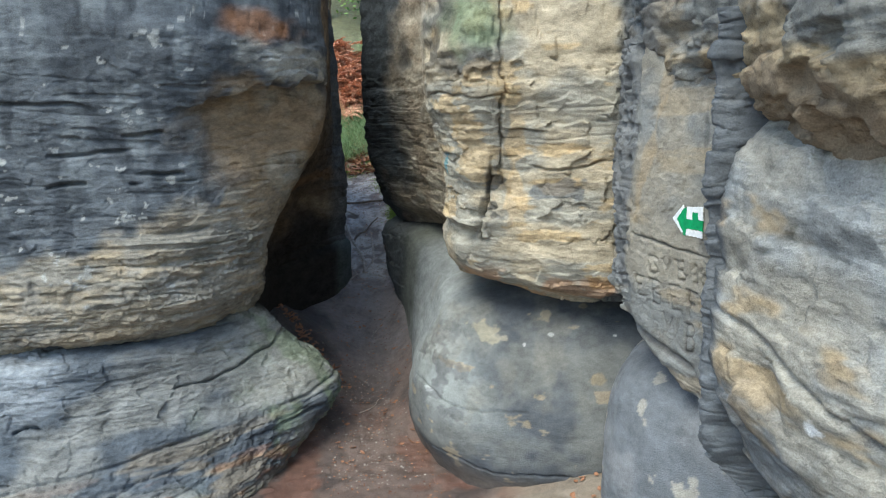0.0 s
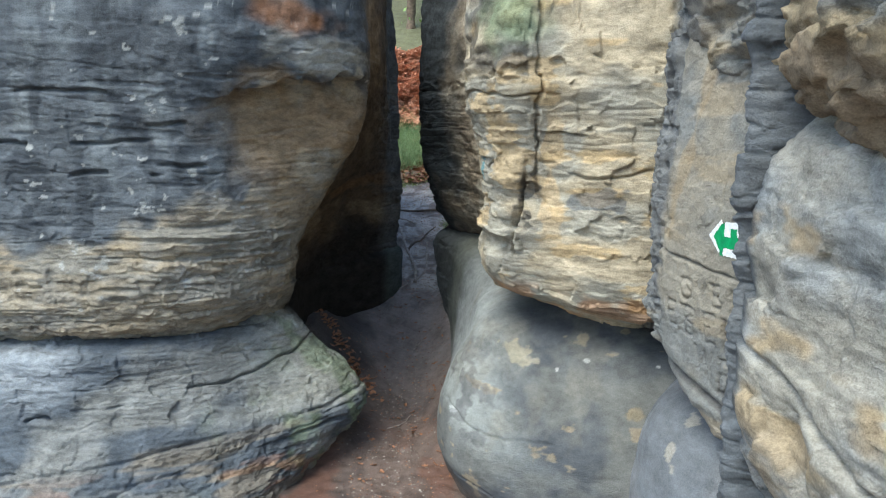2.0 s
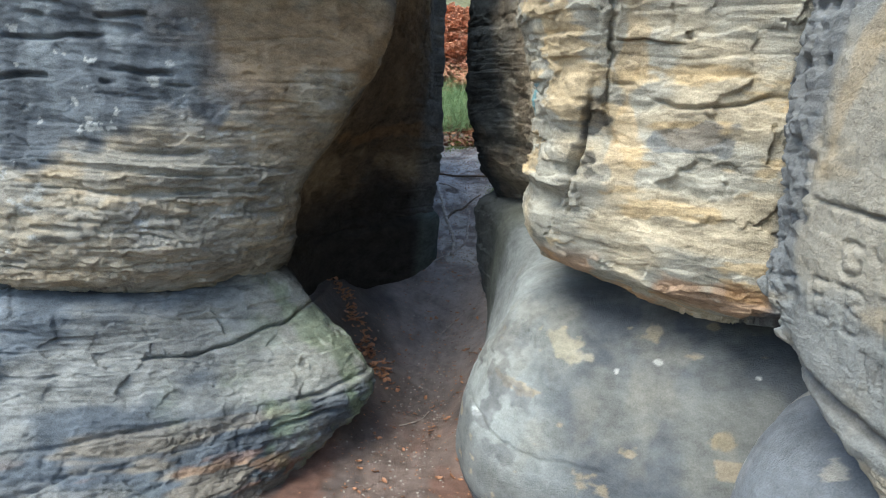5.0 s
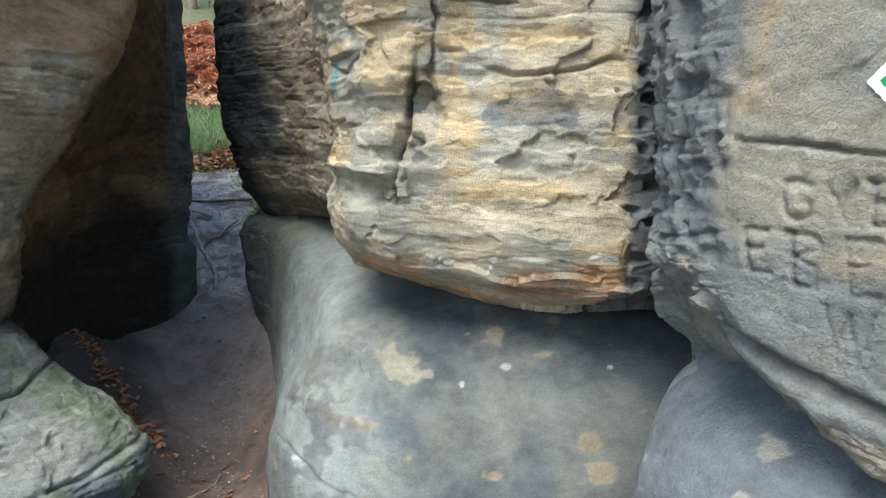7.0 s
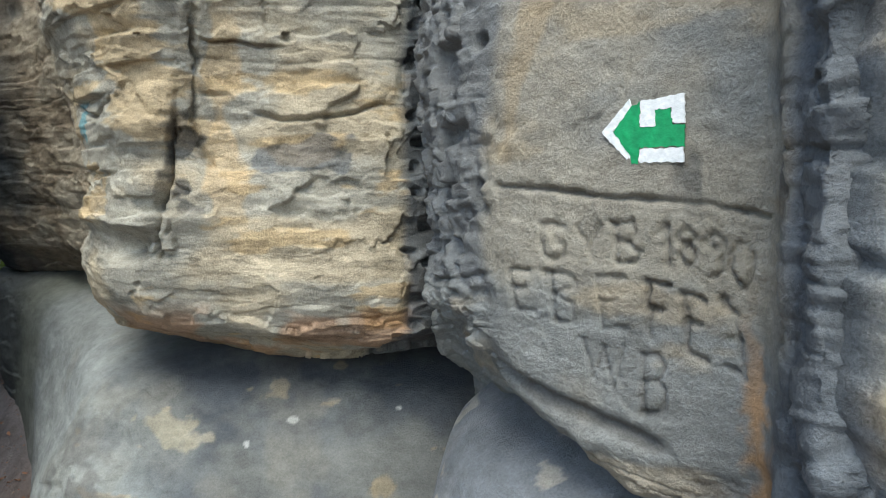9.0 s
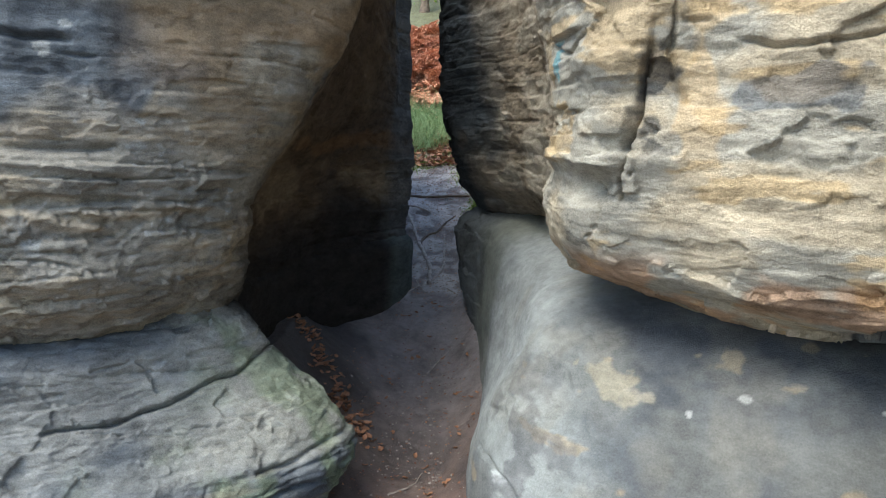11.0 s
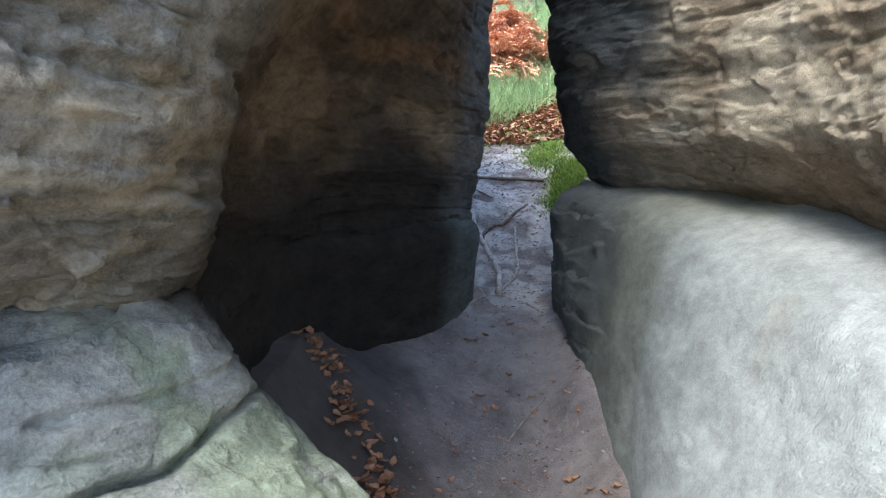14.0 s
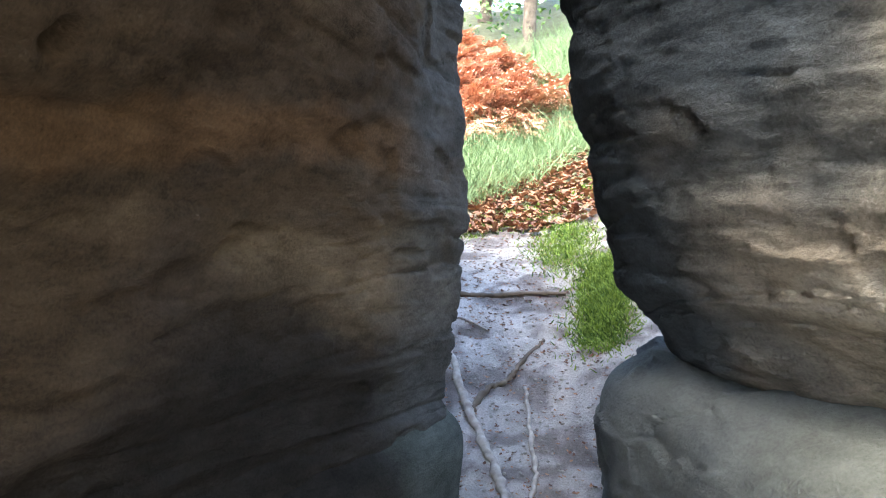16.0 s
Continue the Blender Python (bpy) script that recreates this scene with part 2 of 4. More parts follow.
# -- the dark rock beside the gap: its upper block, hollowed out over the path
def relief_left(x, y, z):
    front = step(5.0, 4.6, y)
    d = strata(x, y, z, 3, 0.8, (0.45 + 0.35 * front) * (1 + 1.3 * step(1.75, 1.45, z)))
    under = 2.46 + 0.07 * fbm(x * 5, y * 5, 0 * z, 12, 3) + 0.12 * np.clip(x + 0.9, -0.4, 0.3) - z
    d = d - 0.13 * step(0.0, 0.035, under) * step(0.55, 0.06, under) * step(-1.3, -1.0, x) * front
    d = d + groove(np.abs(z - 1.72 - 0.03 * vnoise(x * 3, y, z, 9)), 0.014, 0.02) * step(0.0, 0.5, vnoise(x * 4, y * 4, 0 * z, 77)) * front
    holes = np.minimum(np.hypot(y - 5.9, z - 1.86), np.hypot(y - 5.88, z - 1.79))
    d = d + groove(holes, 0.016, 0.05) * (1 - front)
    lip = step(1.95, 1.55, z + 0.15 * vnoise(x * 2, y * 2, z * 2, 34)) * front
    w = z + 0.02 * vnoise(x * 1.3, y * 1.3, z, 35)
    d = d + lip * (0.011 * terrace(x, y, w, 36, 21.0, 0.5) + 0.013 * terrace(x, y, w, 37, 9.0, 0.35))
    d = d + facets(x, y, z, 38, 0.20, 0.4, 0.005, 0.010) * front * (0.5 + 0.8 * lip)
    for k, (h, a, b) in enumerate(((1.98, -2.1, -1.5), (2.14, -2.3, -1.55), (2.42, -2.2, -1.7), (2.26, -1.75, -1.3), (2.02, -1.4, -1.1))):
        bed = z - h - 0.025 * fbm(x * 4, y * 4, 0 * z, 39 + k, 3)
        gap = step(0.1, 0.3, vnoise(x * 5 + 9 * k, y * 5, 0 * z, 45)) * step(a - 0.1, a, x) * step(b + 0.1, b, x) * front
        d = d + gap * (groove(bed, 0.010, 0.035) + 0.008 * step(0.0, 0.01, bed) * step(0.07, 0.0, bed))
    return d - 0.012 * step(0.42, 0.5, vnoise(x * 7, y * 7, z * 12, 33)) * (1 - front)


def paint_left(x, y, z, d, n):
    crust = step(-0.25, 0.30, fbm(x * 1.5, y * 1.5, z * 1.0, 51, 5) + 1.2 * step(1.72, 2.02, z + 0.34 * step(-1.45, -2.0, x) + 0.12 * fbm(x * 3, y * 3, z * 2, 62)) - 0.62 - 1.1 * step(-1.15, -0.80, x + 0.22 * fbm(x * 3, y * 3, z * 3, 64)) * step(2.6, 2.36, z + 0.15 * fbm(x * 4, y * 4, z * 3, 72)) + 0.25 - 1.2 * step(1.72, 1.50, z + 0.1 * vnoise(x * 3, y * 3, z * 3, 69)) * step(-2.2, -1.5, x + 0.25 * fbm(x * 3, y * 3, z * 3, 70)))
    run = step(-0.1, 0.6, fbm(x * 8 + 0.9 * fbm(x * 3, y * 3, z * 4, 63), y * 8, z * 1.6, 52, 4))
    c = mix(np.broadcast_to(np.array((0.315, 0.275, 0.21)), x.shape + (3,)), (0.25, 0.235, 0.20), step(-0.2, 0.2, fbm(x * 2, y * 2, z * 13, 53)))
    c = mix(c, (0.30, 0.285, 0.25), 0.6 * step(0.0, 0.5, fbm(x * 6, y * 6, z * 5, 66)))
    c = mix(c, BLUE, crust * 0.92)
    c = mix(c, DARK, crust * (0.18 + 0.55 * run))
    c = mix(c, (0.30, 0.33, 0.34), 0.35 * crust * step(0.1, 0.9, fbm(x * 7, y * 7, z * 3, 54)))
    c = mix(c, (0.40, 0.41, 0.39), 0.6 * step(0.93, 1.0, fbm(x * 14 + z * 4, y * 14, z * 19 - x * 3, 59, 4)))
    xw, zw = x + 0.22 * fbm(x * 3, y * 3, z * 4, 73), z + 0.12 * fbm(x * 4, y * 4, z * 3, 74)
    hollow = step(2.55, 2.38, zw) * step(1.65, 2.1, zw) * step(-1.35, -0.95, xw)
    c = mix(c, (0.27, 0.20, 0.128), hollow * step(-0.5, 0.2, fbm(x * 3, y * 3, z * 5, 60)))
    c = mix(c, (0.42, 0.31, 0.18), 0.28 * step(0.35, 0.7, fbm(x * 3, y * 3, z * 16, 55)) * (1 - crust))
    c = mix(c, ORANGE, 0.5 * step(0.13, 0.03, np.hypot((x + 0.78) * 0.6, z - 2.80 + 0.2 * (x + 0.8)) + 0.05 * vnoise(x * 9, y * 9, z * 14, 3)))
    c = mix(c, (0.46, 0.45, 0.40), 0.7 * step(0.16, 0.06, np.hypot((x + 0.68) * 0.7, z - 2.60) + 0.06 * fbm(x * 6, y * 6, z * 8, 68)))
    # brown hollow with its shade painted in: darker inside, almost black low down
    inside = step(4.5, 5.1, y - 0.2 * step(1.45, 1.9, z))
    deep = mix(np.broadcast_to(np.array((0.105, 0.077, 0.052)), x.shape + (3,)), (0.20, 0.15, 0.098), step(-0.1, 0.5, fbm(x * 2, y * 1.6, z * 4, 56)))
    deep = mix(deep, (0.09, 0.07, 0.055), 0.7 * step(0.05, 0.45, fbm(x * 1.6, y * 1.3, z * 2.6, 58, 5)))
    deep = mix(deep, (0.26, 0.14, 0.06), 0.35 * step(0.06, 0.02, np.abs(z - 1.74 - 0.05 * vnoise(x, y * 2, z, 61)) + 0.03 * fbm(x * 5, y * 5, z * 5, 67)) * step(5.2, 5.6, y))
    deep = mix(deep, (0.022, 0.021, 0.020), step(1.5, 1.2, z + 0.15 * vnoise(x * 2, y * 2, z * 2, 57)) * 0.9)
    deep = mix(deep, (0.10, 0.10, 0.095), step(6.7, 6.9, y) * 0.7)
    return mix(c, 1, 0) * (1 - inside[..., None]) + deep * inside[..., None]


UP_LEFT = [
    (1.00, [(-4.6, 3.6), (-2.8, 4.15), (-1.8, 4.28), (-1.30, 4.50), (-1.08, 4.92), (-1.18, 5.4), (-1.00, 6.2), (-0.55, 6.88), (-0.62, 7.2), (-1.2, 7.9), (-4, 8.6)]),
    (1.14, [(-4.6, 3.4), (-2.8, 3.94), (-1.8, 4.02), (-1.28, 4.27), (-1.02, 4.80), (-1.14, 5.4), (-0.97, 6.2), (-0.570, 6.90), (-0.58, 7.2), (-1.2, 7.9), (-4, 8.6)]),
    (1.26, [(-4.6, 3.3), (-2.8, 3.88), (-1.8, 3.94), (-1.26, 4.12), (-0.95, 4.66), (-1.14, 5.4), (-0.95, 6.2), (-0.565, 6.93), (-0.57, 7.2), (-1.2, 7.9), (-4, 8.6)]),
    (1.55, [(-4.6, 3.2), (-2.8, 3.88), (-1.8, 3.92), (-1.26, 4.06), (-0.92, 4.60), (-1.04, 5.4), (-0.92, 6.2), (-0.560, 6.92), (-0.55, 7.3), (-1.2, 7.9), (-4, 8.6)]),
    (1.85, [(-4.6, 3.2), (-2.8, 3.92), (-1.8, 3.98), (-1.26, 4.08), (-0.76, 4.72), (-0.84, 5.4), (-0.74, 6.2), (-0.560, 6.95), (-0.55, 7.3), (-1.2, 7.9), (-4, 8.6)]),
    (2.25, [(-4.6, 3.2), (-2.8, 3.95), (-1.8, 4.00), (-1.20, 4.10), (-0.56, 4.72), (-0.62, 5.4), (-0.58, 6.2), (-0.560, 6.95), (-0.55, 7.3), (-1.2, 7.9), (-4, 8.6)]),
    (2.75, [(-4.6, 3.2), (-2.8, 3.90), (-1.8, 3.95), (-1.10, 4.00), (-0.52, 4.62), (-0.52, 5.4), (-0.52, 6.2), (-0.560, 6.95), (-0.55, 7.3), (-1.2, 7.9), (-4, 8.6)]),
    (3.70, [(-4.6, 3.4), (-2.8, 4.05), (-1.8, 4.10), (-1.10, 4.20), (-0.56, 4.70), (-0.54, 5.4), (-0.54, 6.2), (-0.560, 6.95), (-0.58, 7.3), (-1.2, 7.9), (-4, 8.6)]),
]
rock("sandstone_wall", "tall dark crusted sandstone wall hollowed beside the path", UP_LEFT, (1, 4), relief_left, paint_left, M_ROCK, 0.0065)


# -- the shelf under it
CRACK_SHELF = [(-2.2, 0.70), (-1.75, 0.73), (-1.5, 0.77), (-1.25, 0.80), (-1.05, 0.83), (-0.86, 0.90)]


def relief_shelf(x, y, z):
    d = strata(x, y, z, 8, 1.0, 0.7 + 0.9 * step(0.6, 0.45, z)) * step(6.0, 5.2, y) + 0.01 * vnoise(x * 3, y * 3, z * 3, 2)
    crack = to_line(x + 0.02 * vnoise(y * 9, z * 9, x, 4), z + 0.025 * vnoise(x * 8, y * 8, 0 * z, 5), CRACK_SHELF)
    d = d + groove(crack + 0.004 * fbm(x * 25, y * 25, z * 25, 65), 0.0065, 0.045) * step(5.1, 4.8, y) * step(-0.25, 0.15, fbm(x * 3.1, y * 3.1, 0 * z, 66, 2) + 0.1)
    front = step(5.2, 4.9, y)
    w = z - 0.10 * (x + 1.3) + 0.02 * vnoise(x * 2, y * 2, z, 67)
    low = step(0.62, 0.50, w)
    d = d + front * (low * (0.016 * terrace(x, y, w, 68, 11.0, 0.4) + 0.008 * terrace(x, y, w, 69, 24.0, 0.5)) + facets(x, y, z, 71, 0.16, 0.6, 0.005, 0.012))
    for k, h in enumerate((0.52, 0.40, 0.30)):
        d = d + groove(np.abs(z - h - 0.10 * (x + 1.3) + 0.02 * vnoise(x * 4, y * 4, 0 * z, 60 + k)), 0.009, 0.026) * step(-0.5, 0.2, vnoise(x * 2, y * 2, 0 * z, 70 + k))
    return d


def paint_shelf(x, y, z, d, n):
    c = mix(np.broadcast_to(np.array((0.225, 0.23, 0.22)), x.shape + (3,)), (0.105, 0.121, 0.138), step(-0.3, 0.5, fbm(x * 2, y * 2, z * 4, 81) + 0.6 * step(-1.1, -2.0, x)))
    tip = step(-1.35, -0.75, x + 0.2 * vnoise(x * 4, y * 4, z * 5, 82)) * step(5.3, 4.9, y)
    c = mix(c, PALE, 0.75 * tip * step(0.5, 0.65, z))
    c = mix(c, ALGAE, 0.65 * tip * step(-0.3, 0.5, fbm(x * 6, y * 6, z * 6, 83)))
    c = mix(c, TAN, 0.4 * step(0.1, 0.5, fbm(x * 2, y * 2, z * 12, 84)) * step(0.62, 0.45, z))
    c = mix(c, ORANGE, 0.3 * step(0.35, 0.6, fbm(x * 3, y * 3, z * 14, 85)) * step(0.5, 0.3, z))
    c = mix(c, (0.50, 0.54, 0.57), 0.45 * step(0.4, 0.1, np.hypot(x + 2.2, (z - 0.95) * 1.4)))
    # shade of the hollow put into the shelf's colour as a near-black mix
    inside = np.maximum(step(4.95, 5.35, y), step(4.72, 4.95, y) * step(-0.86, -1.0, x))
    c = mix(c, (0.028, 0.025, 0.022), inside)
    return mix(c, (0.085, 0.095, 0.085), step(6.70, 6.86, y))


LOW_LEFT = [
    (-0.35, [(-4.6, 2.7), (-2.8, 3.3), (-1.8, 3.47), (-1.10, 4.02), (-0.88, 4.94), (-1.15, 5.5), (-0.99, 6.2), (-0.535, 6.90), (-0.56, 7.3), (-1.2, 7.9), (-4, 8.6)]),
    (0.12, [(-4.6, 2.7), (-2.8, 3.3), (-1.8, 3.47), (-1.06, 3.98), (-0.78, 4.88), (-1.10, 5.5), (-0.99, 6.2), (-0.535, 6.90), (-0.56, 7.3), (-1.2, 7.9), (-4, 8.6)]),
    (0.36, [(-4.6, 2.9), (-2.8, 3.55), (-1.8, 3.70), (-1.04, 4.10), (-0.62, 4.80), (-1.05, 5.45), (-0.99, 6.2), (-0.535, 6.90), (-0.56, 7.3), (-1.2, 7.9), (-4, 8.6)]),
    (0.52, [(-4.6, 3.0), (-2.8, 3.66), (-1.8, 3.82), (-1.05, 4.17), (-0.54, 4.78), (-1.04, 5.40), (-0.99, 6.2), (-0.535, 6.90), (-0.56, 7.3), (-1.2, 7.9), (-4, 8.6)]),
    (0.70, [(-4.6, 3.1), (-2.8, 3.76), (-1.8, 3.93), (-1.12, 4.24), (-0.64, 4.78), (-1.06, 5.40), (-0.99, 6.2), (-0.535, 6.90), (-0.56, 7.3), (-1.2, 7.9), (-4, 8.6)]),
    (0.88, [(-4.6, 3.2), (-2.8, 3.83), (-1.8, 3.98), (-1.20, 4.30), (-0.84, 4.76), (-1.10, 5.40), (-0.99, 6.2), (-0.535, 6.90), (-0.56, 7.3), (-1.2, 7.9), (-4, 8.6)]),
    (1.06, [(-4.6, 3.3), (-2.8, 3.91), (-1.8, 4.04), (-1.26, 4.34), (-0.98, 4.82), (-1.14, 5.40), (-0.99, 6.2), (-0.535, 6.90), (-0.56, 7.3), (-1.2, 7.9), (-4, 8.6)]),
    (1.16, [(-4.6, 3.7), (-2.8, 4.45), (-1.8, 4.60), (-1.36, 4.80), (-1.20, 5.00), (-1.40, 5.40), (-1.25, 6.2), (-0.66, 6.86), (-0.70, 7.2), (-1.4, 7.7), (-4, 8.4)]),
]
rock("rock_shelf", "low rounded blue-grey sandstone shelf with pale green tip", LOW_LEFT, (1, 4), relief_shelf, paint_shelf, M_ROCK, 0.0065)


# -- the ochre block on the other side of the gap
CRACK_UP = [(0.50, 3.2), (0.475, 2.7), (0.47, 2.3), (0.475, 2.0), (0.50, 1.86)]
CRACK_NOSE = [(0.425, 1.98), (0.40, 1.86), (0.365, 1.72), (0.35, 1.58)]


def relief_mid(x, y, z):
    front = step(4.7, 4.3, y)
    d = strata(x, y, z, 14, 1.0, 0.5 - 0.2 * front)
    d = d + front * (facets(x, y, z, 15, 0.34, 0.36, 0.011, 0.018) + facets(x, y, z, 25, 0.13, 0.40, 0.003, 0.005) * step(-0.2, 0.3, vnoise(x * 3, y * 3, z * 4, 16)))
    d = d + (1 - front) * facets(x, y, z, 18, 0.16, 0.5, 0.004, 0.010, 0.0)
    beyond = step(0.0, 0.02, np.interp(z, [1.5, 1.72, 1.98, 2.1], [0.34, 0.365, 0.425, 0.43]) - x)
    d = d + front * beyond * step(1.66, 1.69, z) * (0.030 * step(2.15, 2.0, z) + 0.02 * vnoise(x * 4, y * 4, np.floor(z * 13), 97))
    wob = 0.012 * vnoise(x * 5, y * 5, z * 12, 6)
    d = d + groove(to_line(x + wob + 0.012 * fbm(x * 20, y * 20, z * 20, 96), z, CRACK_UP), 0.009, 0.05) * front * (0.6 + 0.5 * vnoise(x, y, z * 11, 99))
    d = d + groove(to_line(x + wob + 0.010 * fbm(x * 20, y * 20, z * 20, 94), z, CRACK_NOSE), 0.006, 0.06) * front * (0.7 + 0.5 * vnoise(x, y, z * 13, 93))
    d = d + groove(np.hypot((x - 0.285) * 0.8, z - 1.625 - 0.1 * (x - 0.28)), 0.042, 0.085) * front
    for k, (h, a, b) in enumerate(((2.22, 0.55, 1.2), (2.06, 0.2, 0.5), (2.40, 0.1, 0.5), (1.86, 0.2, 0.4), (2.02, 0.68, 0.95))):
        w = 0.03 * fbm(x * 4, y * 4, 0 * z, 90 + k, 4)
        bed = z - h - w
        d = d + front * step(a - 0.1, a, x) * step(b + 0.1, b, x) * (groove(np.abs(bed), 0.0055, 0.026) + 0.008 * step(0.0, 0.006, bed) * step(0.10, 0.0, bed)) * step(-0.35, 0.1, vnoise(x * 5, y * 5, 0 * z + 9 * k, 98))
    pits = step(0.1, 0.5, vnoise(x * 22, y * 22, z * 26, 95)) * step(1.0, 1.1, x)
    return d - 0.03 * pits * front


def paint_mid(x, y, z, d, n):
    c = mix(np.broadcast_to(np.array((0.445, 0.38, 0.275)), x.shape + (3,)), (0.36, 0.338, 0.28), step(-0.2, 0.4, fbm(x * 2.4, y * 2.4, z * 5, 101)))
    c = mix(c, OCHRE, 0.5 * step(0.3, 0.55, fbm(x * 4, y * 4, z * 11, 102, 5) + 0.35 * step(0.25, 0.1, np.abs(x - 0.45)) - 0.3 * step(2.3, 2.6, z)))
    c = mix(c, (0.56, 0.41, 0.23), 0.6 * step(0.05, 0.03, np.abs(x - 0.545) + 0.03 * fbm(x * 9, y * 9, z * 9, 8, 5)) * step(1.6, 1.8, z) * step(2.4, 2.2, z))
    c = mix(c, DARK, 0.7 * step(0.04, 0.025, np.abs(x - 0.435) + 0.04 * fbm(x * 9, y * 9, z * 14, 103, 5)) * step(1.68, 1.75, z) * step(2.05, 1.95, z))
    c = mix(c, BLUE, 0.65 * step(0.11, 0.085, np.hypot((x - 0.70) * 0.7, (z - 1.90) * 1.8) + 0.07 * fbm(x * 7, y * 7, z * 14, 104, 5)))
    c = mix(c, DARK, 0.6 * step(2.45, 2.6, z + 0.1 * vnoise(x * 4, y * 4, z * 6, 105)) * step(0.48, 0.40, x) * step(-0.2, 0.3, fbm(x * 4, y * 4, z * 9, 106)))
    c = mix(c, ALGAE, 0.8 * step(0.2, 0.08, np.hypot(x - 0.36, (z - 2.78) * 0.9) + 0.06 * vnoise(x * 9, y * 9, z * 9, 107)))
    c = mix(c, ORANGE, 0.45 * step(1.45, 1.35, z) * step(-0.1, 0.4, fbm(x * 5, y * 5, z * 9, 108)))
    c = mix(c, BLUE, 0.85 * step(1.02, 1.08, x))
    c = mix(c, (0.12, 0.29, 0.33), 0.8 * step(0.035, 0.02, np.abs(y - 4.36) + 0.02 * vnoise(x * 30, y * 30, z * 30, 112)) * step(1.93, 1.96, z) * step(2.08, 2.05, z))
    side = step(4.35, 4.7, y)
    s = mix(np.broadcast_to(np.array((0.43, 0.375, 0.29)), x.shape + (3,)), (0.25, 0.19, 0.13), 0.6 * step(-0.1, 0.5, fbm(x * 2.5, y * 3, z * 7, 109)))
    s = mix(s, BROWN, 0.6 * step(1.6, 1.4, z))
    # dim far end of the gap painted in: the side darkens with y
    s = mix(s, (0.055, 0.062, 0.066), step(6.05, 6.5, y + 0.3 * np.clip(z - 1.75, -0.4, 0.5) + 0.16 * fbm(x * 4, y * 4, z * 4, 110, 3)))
    return mix(c, 0, 0) * (1 - side[..., None]) + s * side[..., None]


UP_MID = [
    (1.16, [(1.4, 7.8), (0.5, 7.3), (0.10, 6.82, 0.02), (0.46, 6.4, 0.04), (0.70, 5.6, 0.06), (0.70, 4.95), (0.80, 4.6), (0.95, 4.40), (1.15, 4.2), (1.5, 4.2), (3.4, 4.6)]),
    (1.28, [(1.3, 7.7), (0.3, 7.2, 0.03), (-0.02, 6.74, 0.04), (0.32, 6.2, 0.06), (0.52, 5.5, 0.06), (0.48, 4.72), (0.56, 4.32), (0.72, 4.06), (1.02, 3.80), (1.4, 3.85), (3.3, 4.4)]),
    (1.36, [(1.2, 7.6), (0.15, 7.15, 0.05), (-0.07, 6.72, 0.05), (0.25, 6.15, 0.07), (0.44, 5.45, 0.05), (0.30, 4.58), (0.36, 4.20), (0.62, 3.94), (0.98, 3.74), (1.4, 3.8), (3.2, 4.3)]),
    (1.52, [(1.2, 7.6), (0.10, 7.1), (-0.12, 6.70), (0.20, 6.1), (0.37, 5.45), (0.20, 4.48), (0.25, 4.12), (0.60, 3.88), (0.96, 3.71), (1.4, 3.8), (3.2, 4.3)]),
    (1.75, [(1.2, 7.6), (0.05, 7.1), (-0.21, 6.70), (0.15, 6.05), (0.33, 5.4), (0.23, 4.48), (0.31, 4.04), (0.58, 3.88), (0.95, 3.72), (1.4, 3.8), (3.2, 4.3)]),
    (2.10, [(1.2, 7.6), (0.05, 7.1), (-0.25, 6.70), (0.12, 6.05), (0.29, 5.4), (0.22, 4.50), (0.34, 3.98), (0.58, 3.91), (0.95, 3.75), (1.4, 3.8), (3.2, 4.3)]),
    (2.60, [(1.2, 7.6), (0.05, 7.1), (-0.25, 6.70), (0.08, 6.05), (0.22, 5.4), (0.12, 4.50), (0.30, 3.84), (0.58, 3.82), (0.95, 3.72), (1.4, 3.8), (3.2, 4.3)]),
    (3.70, [(1.2, 7.6), (0.05, 7.1), (-0.235, 6.75), (0.08, 6.1), (0.22, 5.4), (0.16, 4.60), (0.34, 4.00), (0.62, 3.95), (0.98, 3.85), (1.4, 3.9), (3.2, 4.4)]),
]
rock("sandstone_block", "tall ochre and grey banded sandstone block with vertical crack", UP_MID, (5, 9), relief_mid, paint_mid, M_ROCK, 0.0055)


# -- the smooth grey boulder under it
def relief_base(x, y, z):
    d = 0.020 * fbm(x * 1.6, y * 1.6, z * 2.4, 120, 3) + 0.003 * fbm(x * 9, y * 9, z * 14, 121, 3)
    for k, (h, a, b) in enumerate(((0.64, 0.05, 0.55), (0.30, 0.1, 1.2), (0.50, 0.45, 1.2), (0.84, 0.5, 0.8))):
        w = 0.03 * vnoise(x * 3, y * 3, 0 * z, 125 + k)
        d = d + groove(np.abs(z - h - w - 0.01 * fbm(x * 15, y * 15, 0 * z, 129)), 0.006, 0.02) * step(5.2, 4.8, y) * step(a - 0.1, a + 0.05, x) * step(b + 0.1, b, x) * step(0.0, 0.3, vnoise(x * 2.7, y * 2.7, 0 * z, 130 + k) + 0.3)
    d = d + (strata(x, y, z, 128, 0.6, 0.2) + facets(x, y, z, 122, 0.22, 0.6, 0.008, 0.02, 0.006)) * step(6.1, 6.6, y)
    d = d + 0.010 * step(0.0, 0.02, z - 0.74 - 0.25 * (x - 0.1) - 0.05 * fbm(x * 4, y * 4, 0 * z, 123, 3)) * step(4.9, 4.6, y) * step(0.6, 0.4, x)
    return d - 0.009 * step(0.25, 0.4, fbm(x * 7, y * 7, z * 11, 127)) * step(0.3, 0.1, np.hypot(x - 0.25, (z - 0.9))) * step(4.8, 4.6, y)


